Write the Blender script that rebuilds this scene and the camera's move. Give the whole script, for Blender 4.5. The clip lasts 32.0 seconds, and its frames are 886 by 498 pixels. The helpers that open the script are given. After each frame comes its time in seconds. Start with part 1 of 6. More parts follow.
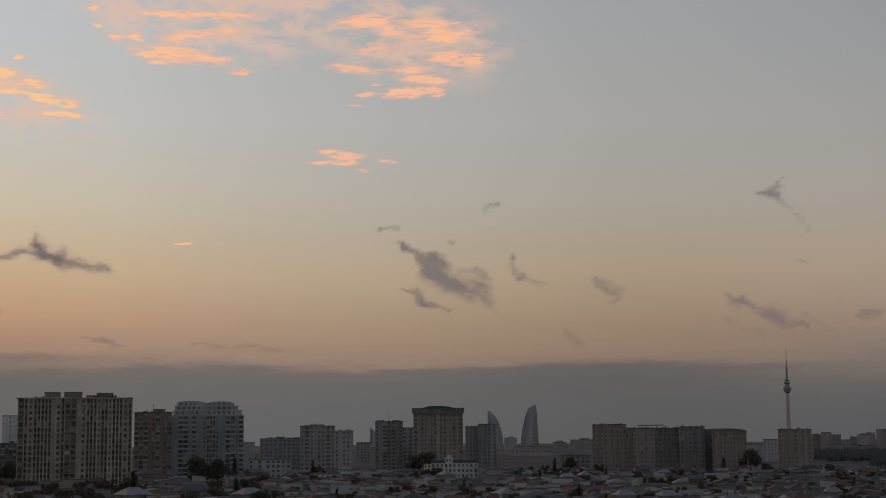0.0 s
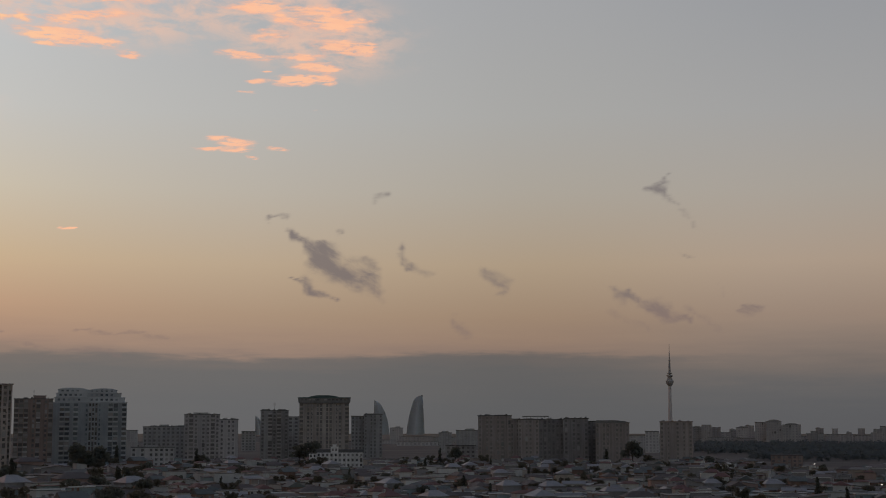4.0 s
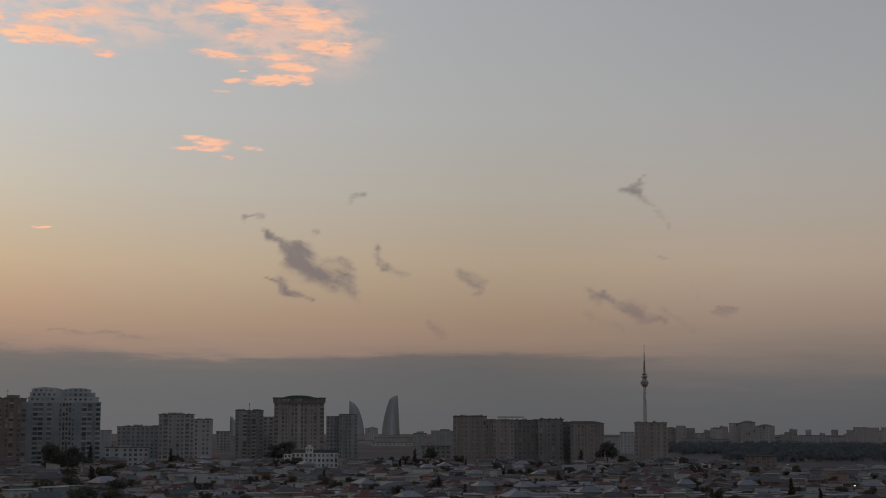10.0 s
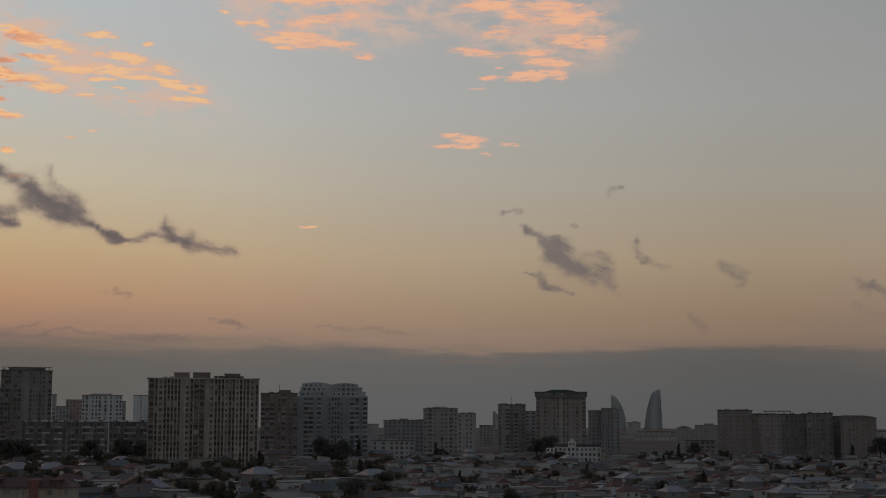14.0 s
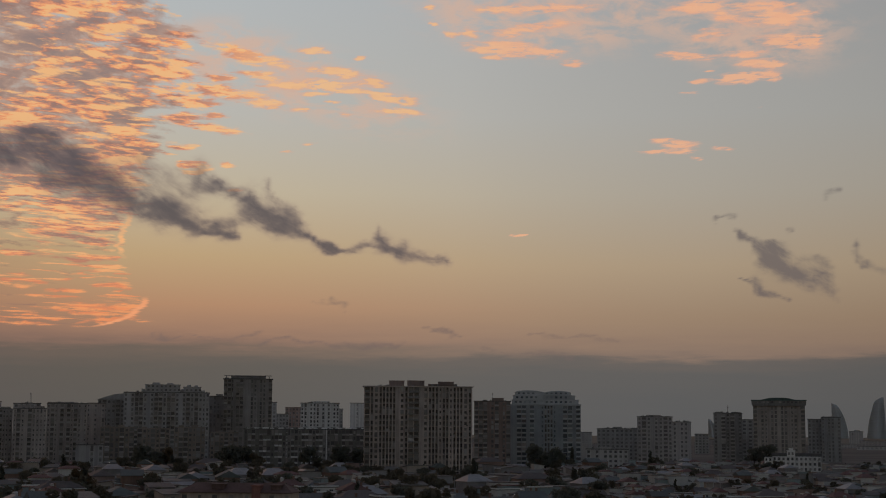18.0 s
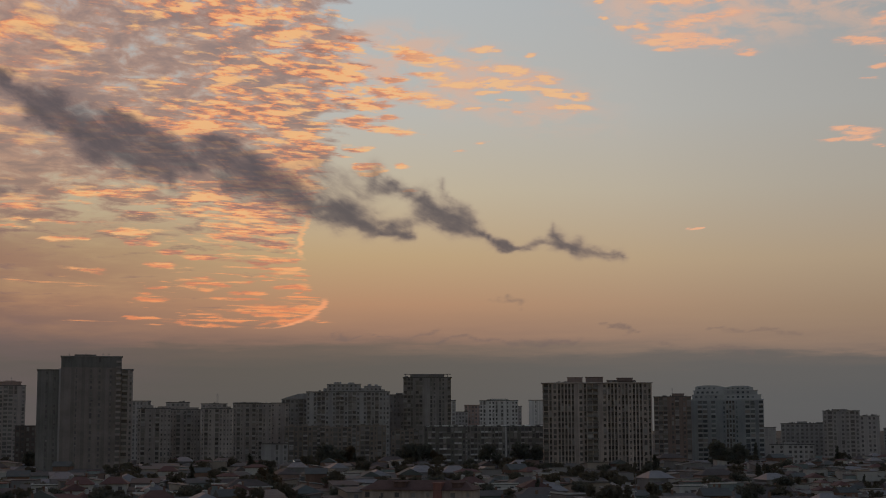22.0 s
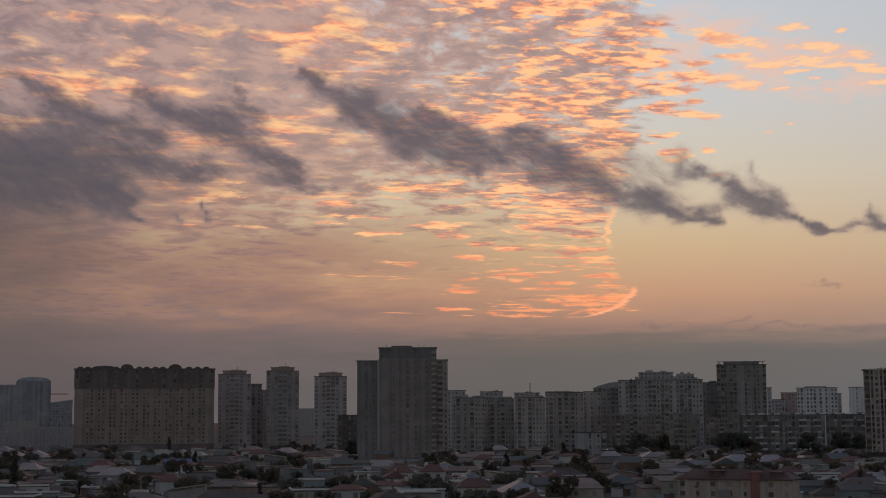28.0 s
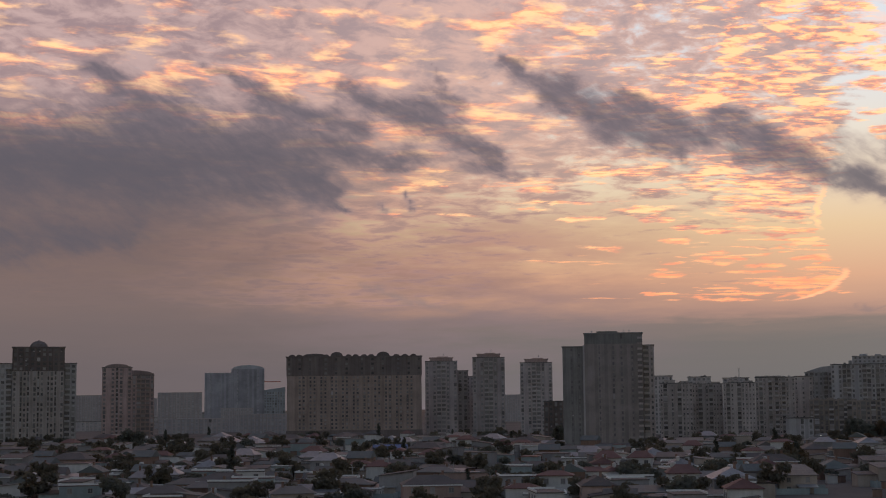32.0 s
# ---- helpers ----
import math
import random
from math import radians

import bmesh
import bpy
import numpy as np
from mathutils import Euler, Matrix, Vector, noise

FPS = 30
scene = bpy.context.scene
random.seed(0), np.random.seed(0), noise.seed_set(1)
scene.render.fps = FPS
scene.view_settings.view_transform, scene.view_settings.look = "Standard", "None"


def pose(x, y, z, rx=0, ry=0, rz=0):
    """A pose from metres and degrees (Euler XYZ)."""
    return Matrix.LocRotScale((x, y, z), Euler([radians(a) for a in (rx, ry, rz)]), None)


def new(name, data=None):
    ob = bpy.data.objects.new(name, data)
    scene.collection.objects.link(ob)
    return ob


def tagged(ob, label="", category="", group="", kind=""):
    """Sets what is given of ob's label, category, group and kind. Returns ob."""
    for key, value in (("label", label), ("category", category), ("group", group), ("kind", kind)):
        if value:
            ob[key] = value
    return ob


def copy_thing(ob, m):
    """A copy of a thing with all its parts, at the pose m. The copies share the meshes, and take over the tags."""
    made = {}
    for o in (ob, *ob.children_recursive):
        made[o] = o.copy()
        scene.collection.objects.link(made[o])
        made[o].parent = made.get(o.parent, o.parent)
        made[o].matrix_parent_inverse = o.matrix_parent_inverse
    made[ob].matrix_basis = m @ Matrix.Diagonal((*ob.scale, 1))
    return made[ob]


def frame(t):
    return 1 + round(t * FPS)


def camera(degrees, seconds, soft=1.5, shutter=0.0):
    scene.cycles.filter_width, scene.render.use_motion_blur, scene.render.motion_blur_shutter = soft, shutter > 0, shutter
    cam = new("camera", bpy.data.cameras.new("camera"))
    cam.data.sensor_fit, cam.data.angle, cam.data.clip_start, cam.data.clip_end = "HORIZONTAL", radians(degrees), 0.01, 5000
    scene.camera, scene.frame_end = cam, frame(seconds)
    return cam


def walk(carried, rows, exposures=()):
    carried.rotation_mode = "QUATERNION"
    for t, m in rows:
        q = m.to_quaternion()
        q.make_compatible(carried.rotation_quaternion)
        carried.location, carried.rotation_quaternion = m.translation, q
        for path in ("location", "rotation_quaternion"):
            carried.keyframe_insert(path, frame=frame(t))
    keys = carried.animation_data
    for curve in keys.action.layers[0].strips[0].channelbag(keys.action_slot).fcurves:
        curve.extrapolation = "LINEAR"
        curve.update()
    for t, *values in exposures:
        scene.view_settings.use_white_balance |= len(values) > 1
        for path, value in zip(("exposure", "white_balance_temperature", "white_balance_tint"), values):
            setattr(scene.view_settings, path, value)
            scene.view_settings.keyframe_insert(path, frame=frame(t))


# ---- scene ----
EXPO = [(0.0, 0.0, 6500, 10), (3.0, 0.05, 6500, 10), (8.0, 0.17, 6350, 10), (12.5, -0.07, 6500, 10), (14.5, -0.2, 6550, 8), (19.0, -0.24, 6620, 9), (22.0, -0.22, 6600, 9), (25.0, -0.1, 6500, 10), (28.0, 0.1, 6300, 12), (32.0, 0.5, 6200, 13)]
EYE = 27.0  # metres over the street, an upper window or roof
cam = camera(33.52, 32.0, soft=1.05)
# seconds, azimuth to the right of +y, tilt up, roll (degrees)
PATH = [
    (0.0, 14.975, 7.248, 0.478), (0.5, 15.466, 7.326, 0.504), (1.0, 15.809, 7.295, 0.452), (1.5, 16.172, 7.099, 0.4),
    (2.0, 16.731, 6.988, 0.467), (2.5, 17.148, 7.033, 0.385), (3.0, 17.613, 7.022, 0.317), (3.5, 18.489, 6.891, 0.129),
    (5.5, 20.977, 7.007, -0.026), (6.0, 21.468, 7.065, -0.008), (6.5, 22.271, 7.134, 0.104), (7.0, 22.887, 7.194, 0.083),
    (7.5, 23.168, 7.258, 0.146), (8.0, 23.222, 7.177, 0.09), (8.5, 23.329, 6.921, 0.068), (9.0, 23.001, 6.954, 0.068),
    (9.5, 21.702, 6.918, 0.073), (10.0, 20.268, 6.861, -0.102), (10.5, 18.9, 6.726, -0.187), (11.0, 17.703, 6.558, -0.348),
    (11.5, 16.623, 6.528, -0.523), (12.0, 15.401, 6.557, -0.68), (12.5, 13.95, 6.552, -0.77), (13.0, 12.74, 6.558, -0.772),
    (13.5, 11.543, 6.547, -0.36), (14.0, 10.154, 6.612, -0.164), (14.5, 9.379, 6.687, -0.181), (16.5, 5.025, 6.807, -0.509),
    (17.0, 3.752, 6.958, -0.422), (17.5, 2.753, 6.901, -0.382), (18.0, 1.903, 6.882, -0.35), (18.5, 0.862, 6.826, -0.385),
    (19.0, 0.0, 6.76, -0.34), (19.5, -0.625, 6.774, -0.226), (20.0, -1.506, 6.868, -0.272), (20.5, -2.376, 6.875, -0.192),
    (21.0, -3.426, 6.799, -0.179), (21.5, -4.153, 6.72, -0.041), (22.0, -4.952, 6.761, 0.166), (22.5, -6.173, 6.777, -0.016),
    (23.0, -7.302, 6.84, -0.146), (23.5, -8.249, 6.869, -0.182), (24.0, -9.327, 6.769, -0.136), (24.5, -10.214, 6.639, -0.025),
    (25.0, -11.227, 6.528, -0.158), (25.5, -12.003, 6.59, -0.173), (27.5, -15.456, 6.63, 0.037), (28.0, -16.975, 6.378, 0.354),
    (28.5, -18.265, 6.159, 0.507), (29.0, -19.204, 6.14, 0.678), (29.5, -20.463, 6.176, 0.692), (30.0, -21.503, 6.099, 0.774),
    (30.5, -22.362, 5.965, 0.652), (31.0, -23.485, 5.841, 0.526), (31.5, -24.398, 5.858, 0.377), (32.0, -24.923, 5.903, 0.575),
]
walk(cam, [(t, pose(0, 0, EYE, 90 + p, 0, -a) @ pose(0, 0, 0, 0, 0, -r)) for t, a, p, r in PATH],
     exposures=EXPO)

# ---- world: the dusk sky behind and over the camera, the sun just set ahead ----
SUNSET_AZ = -16.0
world = bpy.data.worlds.new("dusk")
scene.world = world
world.use_nodes = True
wn = world.node_tree
sky = wn.nodes.new("ShaderNodeTexSky")
sky.sky_type = "NISHITA"
sky.sun_disc = False
sky.sun_elevation = radians(3.0)
sky.sun_rotation = radians(SUNSET_AZ)
sky.air_density, sky.dust_density, sky.ozone_density = 1.0, 3.0, 1.0
warm = wn.nodes.new("ShaderNodeMix")
warm.data_type, warm.blend_type = "RGBA", "MULTIPLY"
warm.inputs[0].default_value, warm.inputs[7].default_value = 1.0, (1.06, 0.90, 0.98, 1.0)
wn.links.new(sky.outputs[0], warm.inputs[6])
wn.links.new(warm.outputs[2], wn.nodes["Background"].inputs[0])
wn.nodes["Background"].inputs[1].default_value = 0.241


# ---- node helpers ----
def lin(r, g, b):
    return tuple((c / 255 / 12.92) if c <= 10 else ((c / 255 + 0.055) / 1.055) ** 2.4 for c in (r, g, b)) + (1.0,)


def node(nt, kind, ins=(), **props):
    n = nt.nodes.new(kind)
    if "operation" in props:
        n.operation = props["operation"]
    if "use_clamp" in props:
        n.use_clamp = props["use_clamp"]
    if "interpolation_type" in props:
        n.interpolation_type = props["interpolation_type"]
    if "data_type" in props:
        n.data_type = props["data_type"]
    if "blend_type" in props:
        n.blend_type = props["blend_type"]
    if "vector_type" in props:
        n.vector_type = props["vector_type"]
    if "uv_map" in props:
        n.uv_map = props["uv_map"]
    if "bands_direction" in props:
        n.bands_direction = props["bands_direction"]
    for k, val in dict(ins).items():
        if isinstance(val, bpy.types.NodeSocket):
            nt.links.new(val, n.inputs[k])
        else:
            n.inputs[k].default_value = val
    return n


def calc(nt, op, a, b=0.0, c=0.0, clamp=False):
    return node(nt, "ShaderNodeMath", {0: a, 1: b, 2: c}, operation=op, use_clamp=clamp).outputs[0]


def smooth(nt, x, lo, hi, to0=0.0, to1=1.0):
    return node(nt, "ShaderNodeMapRange", {0: x, 1: lo, 2: hi, 3: to0, 4: to1}, interpolation_type="SMOOTHSTEP").outputs[0]


def mix(nt, f, a, b, how="MIX"):
    n = node(nt, "ShaderNodeMix", data_type="RGBA", blend_type=how)
    for k, val in ((0, f), (6, a), (7, b)):
        if isinstance(val, bpy.types.NodeSocket):
            nt.links.new(val, n.inputs[k])
        else:
            n.inputs[k].default_value = val
    return n.outputs[2]


def ramp(nt, f, stops, how="LINEAR"):
    n = node(nt, "ShaderNodeValToRGB", {0: f})
    n.color_ramp.interpolation = how
    el = n.color_ramp.elements
    el[0].position, el[0].color = stops[0]
    el[1].position, el[1].color = stops[-1]
    for p, c in stops[1:-1]:
        e = el.new(p)
        e.color = c
    return n.outputs[0]


def noise_at(nt, vec, scale, detail=4.0, rough=0.55, distort=0.0):
    return node(nt, "ShaderNodeTexNoise", {"Vector": vec, "Scale": scale, "Detail": detail, "Roughness": rough, "Distortion": distort}).outputs[0]


def material(name):
    m = bpy.data.materials.new(name)
    m.use_nodes = True
    m.node_tree.nodes.clear()
    return m, m.node_tree


# ---- the sky ahead: haze bank, sunset gradient, lit high clouds, dark low clouds ----
def sky_material():
    m, nt = material("sunset_sky")
    uv = node(nt, "ShaderNodeUVMap", uv_map="degrees").outputs[0]
    sep = node(nt, "ShaderNodeSeparateXYZ", {0: uv})
    az, el = sep.outputs[0], sep.outputs[1]

    def stretched(sx, sy, ox=0.0, tilt=0.0):
        return node(nt, "ShaderNodeMapping", {0: uv, "Location": (ox, ox * 0.37, 0), "Rotation": (0, 0, radians(tilt)), "Scale": (sx, sy, 1)}).outputs[0]

    # clear gradient, its levels a little uneven
    wob = noise_at(nt, stretched(0.12, 1.4), 1.0, 5, 0.6)
    fine = noise_at(nt, stretched(0.5, 3.0, 7.0), 1.0, 5, 0.6)
    low = smooth(nt, el, 5.0, 2.5)
    lift = calc(nt, "MULTIPLY", calc(nt, "ADD", calc(nt, "SUBTRACT", wob, 0.5), calc(nt, "MULTIPLY", calc(nt, "SUBTRACT", fine, 0.5), 0.35)), calc(nt, "MULTIPLY", low, 1.3))
    level = calc(nt, "DIVIDE", calc(nt, "ADD", calc(nt, "ADD", el, lift), 3.0), 30.0, clamp=True)

    def at(deg):
        return (deg + 3.0) / 30.0
    east = ramp(nt, level, [(at(-2), lin(94, 93, 95)), (at(0.6), lin(98, 98, 99)), (at(2.05), lin(103, 101, 100)), (at(2.55), lin(112, 105, 101)),
                            (at(2.78), lin(145, 124, 111)), (at(3.4), lin(156, 132, 114)), (at(4.2), lin(164, 140, 118)), (at(6.2), lin(180, 160, 136)), (at(9), lin(179, 171, 159)),
                            (at(12), lin(176, 175, 172)), (at(16.5), lin(170, 171, 173)), (at(26), lin(120, 130, 150))])
    west = ramp(nt, level, [(at(-2), lin(96, 92, 93)), (at(0.6), lin(99, 95, 91)), (at(2.2), lin(103, 97, 91)), (at(2.9), lin(116, 103, 94)), (at(3.15), lin(146, 117, 103)),
                            (at(3.6), lin(166, 129, 108)), (at(4.6), lin(191, 146, 114)), (at(6.5), lin(201, 171, 131)), (at(9), lin(206, 191, 164)),
                            (at(12), lin(197, 195, 189)), (at(16.5), lin(190, 196, 200)), (at(26), lin(125, 145, 175))])
    murk = ramp(nt, level, [(at(-2), lin(95, 95, 98)), (at(0.6), lin(102, 102, 104)), (at(1.4), lin(109, 107, 107)), (at(2.2), lin(128, 118, 112)), (at(3.0), lin(144, 129, 119)), (at(4.2), lin(167, 146, 130)), (at(6.2), lin(188, 168, 149)),
                            (at(9), lin(184, 176, 166)), (at(12), lin(177, 176, 175)), (at(16.5), lin(167, 169, 173)), (at(26), lin(120, 130, 150))])
    east = mix(nt, smooth(nt, az, 22.0, 34.0), east, murk)
    col = mix(nt, smooth(nt, az, 14.0, -14.0), east, west)
    gain = ramp(nt, calc(nt, "DIVIDE", calc(nt, "ADD", az, 60.0), 120.0, clamp=True),
                [(0.0, (0.7, 0.7, 0.72, 1)), (0.18, (0.8, 0.8, 0.82, 1)), (0.30, (0.93, 0.93, 0.93, 1)), (0.42, (1.03, 1.03, 1.03, 1)), (0.52, (1.08, 1.08, 1.08, 1)),
                 (0.60, (1.01, 1.01, 1.01, 1)), (0.68, (0.87, 0.87, 0.87, 1)), (0.78, (0.765, 0.765, 0.765, 1)), (1.0, (0.62, 0.62, 0.64, 1))])
    col = mix(nt, 1.0, col, gain, "MULTIPLY")

    # veil of mauve cloud low in the west
    veil_n = noise_at(nt, stretched(0.16, 0.9, 3.0), 1.0, 6, 0.62)
    veil = calc(nt, "MULTIPLY", calc(nt, "MULTIPLY", smooth(nt, az, -10.0, -25.0), smooth(nt, el, 9.0, 6.0)), smooth(nt, veil_n, 0.25, 0.62))
    veil_col = ramp(nt, level, [(at(1.0), lin(104, 95, 96)), (at(3.3), lin(122, 104, 101)), (at(5.5), lin(156, 117, 103)), (at(8.0), lin(164, 127, 111))])
    col = mix(nt, calc(nt, "MULTIPLY", veil, 0.9), col, veil_col)

    # high rippled cloud, lit from below; flatter towards the horizon
    loge = calc(nt, "LOGARITHM", calc(nt, "MAXIMUM", el, 0.5), math.e)
    sway = noise_at(nt, stretched(0.10, 0.22, 4.0), 1.0, 2, 0.5)
    slant = calc(nt, "ADD", calc(nt, "MULTIPLY", loge, 33.0), calc(nt, "ADD", calc(nt, "MULTIPLY", az, 0.10), calc(nt, "MULTIPLY", sway, 1.6)))
    rip = node(nt, "ShaderNodeCombineXYZ", {0: calc(nt, "MULTIPLY", az, 1.0), 1: slant}).outputs[0]
    def scaled(sx, sy, oy=0.0):
        return node(nt, "ShaderNodeMapping", {0: rip, "Location": (oy * 3, oy, 0), "Scale": (sx, sy, 1)}).outputs[0]

    def ripples(oy):
        high = calc(nt, "ADD", calc(nt, "MULTIPLY", noise_at(nt, scaled(0.5, 0.9, oy * 0.9), 1.0, 5, 0.6, 0.25), 0.52), calc(nt, "MULTIPLY", noise_at(nt, scaled(1.15, 2.1, oy * 2.1), 1.0, 5, 0.58, 0.2), 0.48))
        broad_high = noise_at(nt, scaled(0.40, 0.66, oy * 0.66), 1.0, 4, 0.56, 0.3)
        high = node(nt, "ShaderNodeMix", {0: smooth(nt, az, -14.0, -26.0, 0.0, 0.7), 2: high, 3: broad_high}, data_type="FLOAT").outputs[0]
        low = noise_at(nt, scaled(0.44, 0.95, oy * 0.95), 1.0, 6, 0.6, 0.3)
        return node(nt, "ShaderNodeMix", {0: smooth(nt, el, 4.8, 8.5), 2: low, 3: high}, data_type="FLOAT").outputs[0]
    cell = ripples(0.0)
    above = ripples(0.32)
    shade_n = noise_at(nt, node(nt, "ShaderNodeVectorMath", {0: rip, 1: (31.0, 8.0, 0.0)}, operation="ADD").outputs[0], 0.62, 5, 0.6, 0.3)
    broad = noise_at(nt, node(nt, "ShaderNodeVectorMath", {0: rip, 1: (3.0, 17.0, 0.0)}, operation="ADD").outputs[0], 0.16, 3, 0.5)
    finger = noise_at(nt, node(nt, "ShaderNodeCombineXYZ", {0: calc(nt, "MULTIPLY", az, 0.12), 1: slant}).outputs[0], 0.9, 4, 0.6)

    def cover(name):
        n = node(nt, "ShaderNodeAttribute")
        n.attribute_name = name
        return n.outputs["Fac"]

    # the clear-cut edge of the field, which bends with height
    edge = node(nt, "ShaderNodeSeparateXYZ", {0: ramp(nt, calc(nt, "DIVIDE", el, 20.0, clamp=True),
                [(0.172, (0.10, 0, 0, 1)), (0.183, (0.41, 0, 0, 1)), (0.2, (0.575, 0, 0, 1)), (0.2425, (0.68, 0, 0, 1)), (0.27, (0.62, 0, 0, 1)), (0.33, (0.55, 0, 0, 1)), (0.375, (0.57, 0, 0, 1)),
                 (0.43, (0.64, 0, 0, 1)), (0.56, (0.72, 0, 0, 1)), (0.70, (0.80, 0, 0, 1)), (0.85, (0.72, 0, 0, 1)), (1.0, (0.8, 0, 0, 1))], "CARDINAL")}).outputs[0]
    edge_az = calc(nt, "ADD", calc(nt, "MULTIPLY", edge, 8.0), -14.9)
    off = calc(nt, "SUBTRACT", az, edge_az)
    ragged = calc(nt, "ADD", off, calc(nt, "MULTIPLY", calc(nt, "SUBTRACT", finger, 0.5), smooth(nt, el, 7.5, 11.0, 1.2, 4.0)))
    field = calc(nt, "MULTIPLY", smooth(nt, ragged, smooth(nt, el, 7.5, 10.0, 0.25, 3.4), smooth(nt, el, 7.5, 10.0, -0.35, -1.6)), smooth(nt, el, 3.2, 3.8))
    veils, streaks = cover("veil"), cover("streak")
    swing = calc(nt, "MULTIPLY", calc(nt, "SUBTRACT", broad, 0.5), 0.46)
    near_edge = smooth(nt, off, -9.0, -0.5)
    full = calc(nt, "ADD", calc(nt, "ADD", smooth(nt, az, -24.0, -14.0, 0.492, 0.475), calc(nt, "MULTIPLY", near_edge, smooth(nt, el, 6.0, 10.0, 0.035, 0.06))), calc(nt, "ADD", swing, smooth(nt, el, 5.0, 9.5, -0.07, 0.03)))
    lit_c = calc(nt, "SUBTRACT", full, calc(nt, "MULTIPLY", calc(nt, "SUBTRACT", 1.0, field), 0.28))
    lit_c = calc(nt, "SUBTRACT", lit_c, calc(nt, "MULTIPLY", smooth(nt, el, 9.2, 7.2), smooth(nt, az, -15.5, -24.0, 0.0, 0.11)))
    lit_c = calc(nt, "ADD", lit_c, calc(nt, "MULTIPLY", field, 0.012))
    shade_c = calc(nt, "MULTIPLY", field, calc(nt, "ADD", smooth(nt, el, 5.0, 10.5, 0.38, 0.68), smooth(nt, az, -17.0, -31.0, 0.0, 0.22)))

    # mauve undersides and thin veil
    shade = smooth(nt, shade_n, calc(nt, "SUBTRACT", 0.96, shade_c), calc(nt, "SUBTRACT", 1.2, shade_c))
    shade_col = mix(nt, smooth(nt, shade_n, 0.4, 0.65), lin(188, 144, 124), lin(146, 116, 110))
    col = mix(nt, calc(nt, "MULTIPLY", shade, smooth(nt, off, 2.2, 0.2, 0.0, 0.8)), col, shade_col)
    col = mix(nt, calc(nt, "MULTIPLY", smooth(nt, az, -23.0, -36.0, 0.0, 0.7), smooth(nt, el, 8.5, 12.0)), col, mix(nt, smooth(nt, shade_n, 0.35, 0.62), lin(168, 146, 142), lin(134, 113, 114)))
    haze = calc(nt, "MULTIPLY", smooth(nt, veils, 0.05, 0.7), smooth(nt, shade_n, 0.36, 0.62))
    col = mix(nt, calc(nt, "MULTIPLY", haze, 0.7), col, lin(228, 188, 166))
    # lit streaks: bright below, shaded on top
    lit = smooth(nt, cell, calc(nt, "SUBTRACT", 1.0, lit_c), calc(nt, "SUBTRACT", calc(nt, "ADD", smooth(nt, off, -1.0, 2.0, 1.11, 1.13), smooth(nt, az, -13.0, -22.0, 0.0, 0.08)), lit_c))
    lit = calc(nt, "MULTIPLY", lit, smooth(nt, lit_c, 0.25, 0.40))
    fray = noise_at(nt, stretched(1.3, 6.5, 2.0, 3), 1.0, 5, 0.64, 0.35)
    frayed = calc(nt, "MULTIPLY", streaks, calc(nt, "MULTIPLY_ADD", calc(nt, "SUBTRACT", fray, 0.5), 4.0, 1.05))
    drawn = smooth(nt, frayed, 0.16, 0.80)
    lit = calc(nt, "MAXIMUM", lit, drawn)
    face = calc(nt, "ADD", smooth(nt, calc(nt, "SUBTRACT", above, cell), 0.09, -0.09), smooth(nt, off, -1.0, 3.0, 0.0, 0.35))
    glow = ramp(nt, face, [(0.0, lin(166, 128, 118)), (0.35, lin(226, 153, 122)), (0.7, lin(255, 172, 120)), (1.0, lin(255, 197, 140))])
    glow = mix(nt, smooth(nt, el, 7.5, 4.2, 0.0, 0.75), glow, lin(255, 154, 100))
    glow = mix(nt, smooth(nt, off, 1.0, 5.0, 0.0, 0.9), glow, mix(nt, smooth(nt, frayed, 0.25, 1.0), lin(230, 178, 158), mix(nt, smooth(nt, az, 0.0, 6.0), lin(255, 200, 145), lin(253, 190, 152))))
    col = mix(nt, calc(nt, "MULTIPLY", lit, smooth(nt, off, 1.0, 5.0, 0.94, 0.84)), col, glow)
    rim = calc(nt, "MULTIPLY", smooth(nt, calc(nt, "ABSOLUTE", calc(nt, "ADD", off, calc(nt, "MULTIPLY", calc(nt, "SUBTRACT", finger, 0.45), 0.8))), smooth(nt, el, 5.0, 4.2, 0.17, 0.26), 0.03),
               calc(nt, "ADD", calc(nt, "MULTIPLY", smooth(nt, el, 3.6, 3.8), smooth(nt, el, 4.9, 4.65)), calc(nt, "MULTIPLY", smooth(nt, el, 6.2, 6.7), smooth(nt, el, 8.3, 7.7))))
    rim = calc(nt, "MULTIPLY", rim, calc(nt, "MAXIMUM", smooth(nt, cell, 0.47, 0.56), smooth(nt, el, 5.1, 4.7, 0.6, 0.9)))
    col = mix(nt, calc(nt, "MULTIPLY", rim, 1.0), col, mix(nt, smooth(nt, el, 6.0, 4.5), lin(255, 190, 135), lin(255, 172, 124)))

    # grey pall low in the far west
    pall_n = noise_at(nt, stretched(0.12, 0.5, 9.0), 1.0, 5, 0.6)
    pall = calc(nt, "MULTIPLY", smooth(nt, calc(nt, "ADD", az, calc(nt, "MULTIPLY", calc(nt, "SUBTRACT", pall_n, 0.5), 14.0)), -21.0, -37.0), smooth(nt, el, 12.0, 8.8))
    col = mix(nt, calc(nt, "MULTIPLY", pall, 0.93), col, ramp(nt, level, [(at(1.0), lin(93, 84, 83)), (at(3.5), lin(102, 89, 85)), (at(6.0), lin(103, 87, 82)), (at(9.0), lin(92, 83, 85))]))

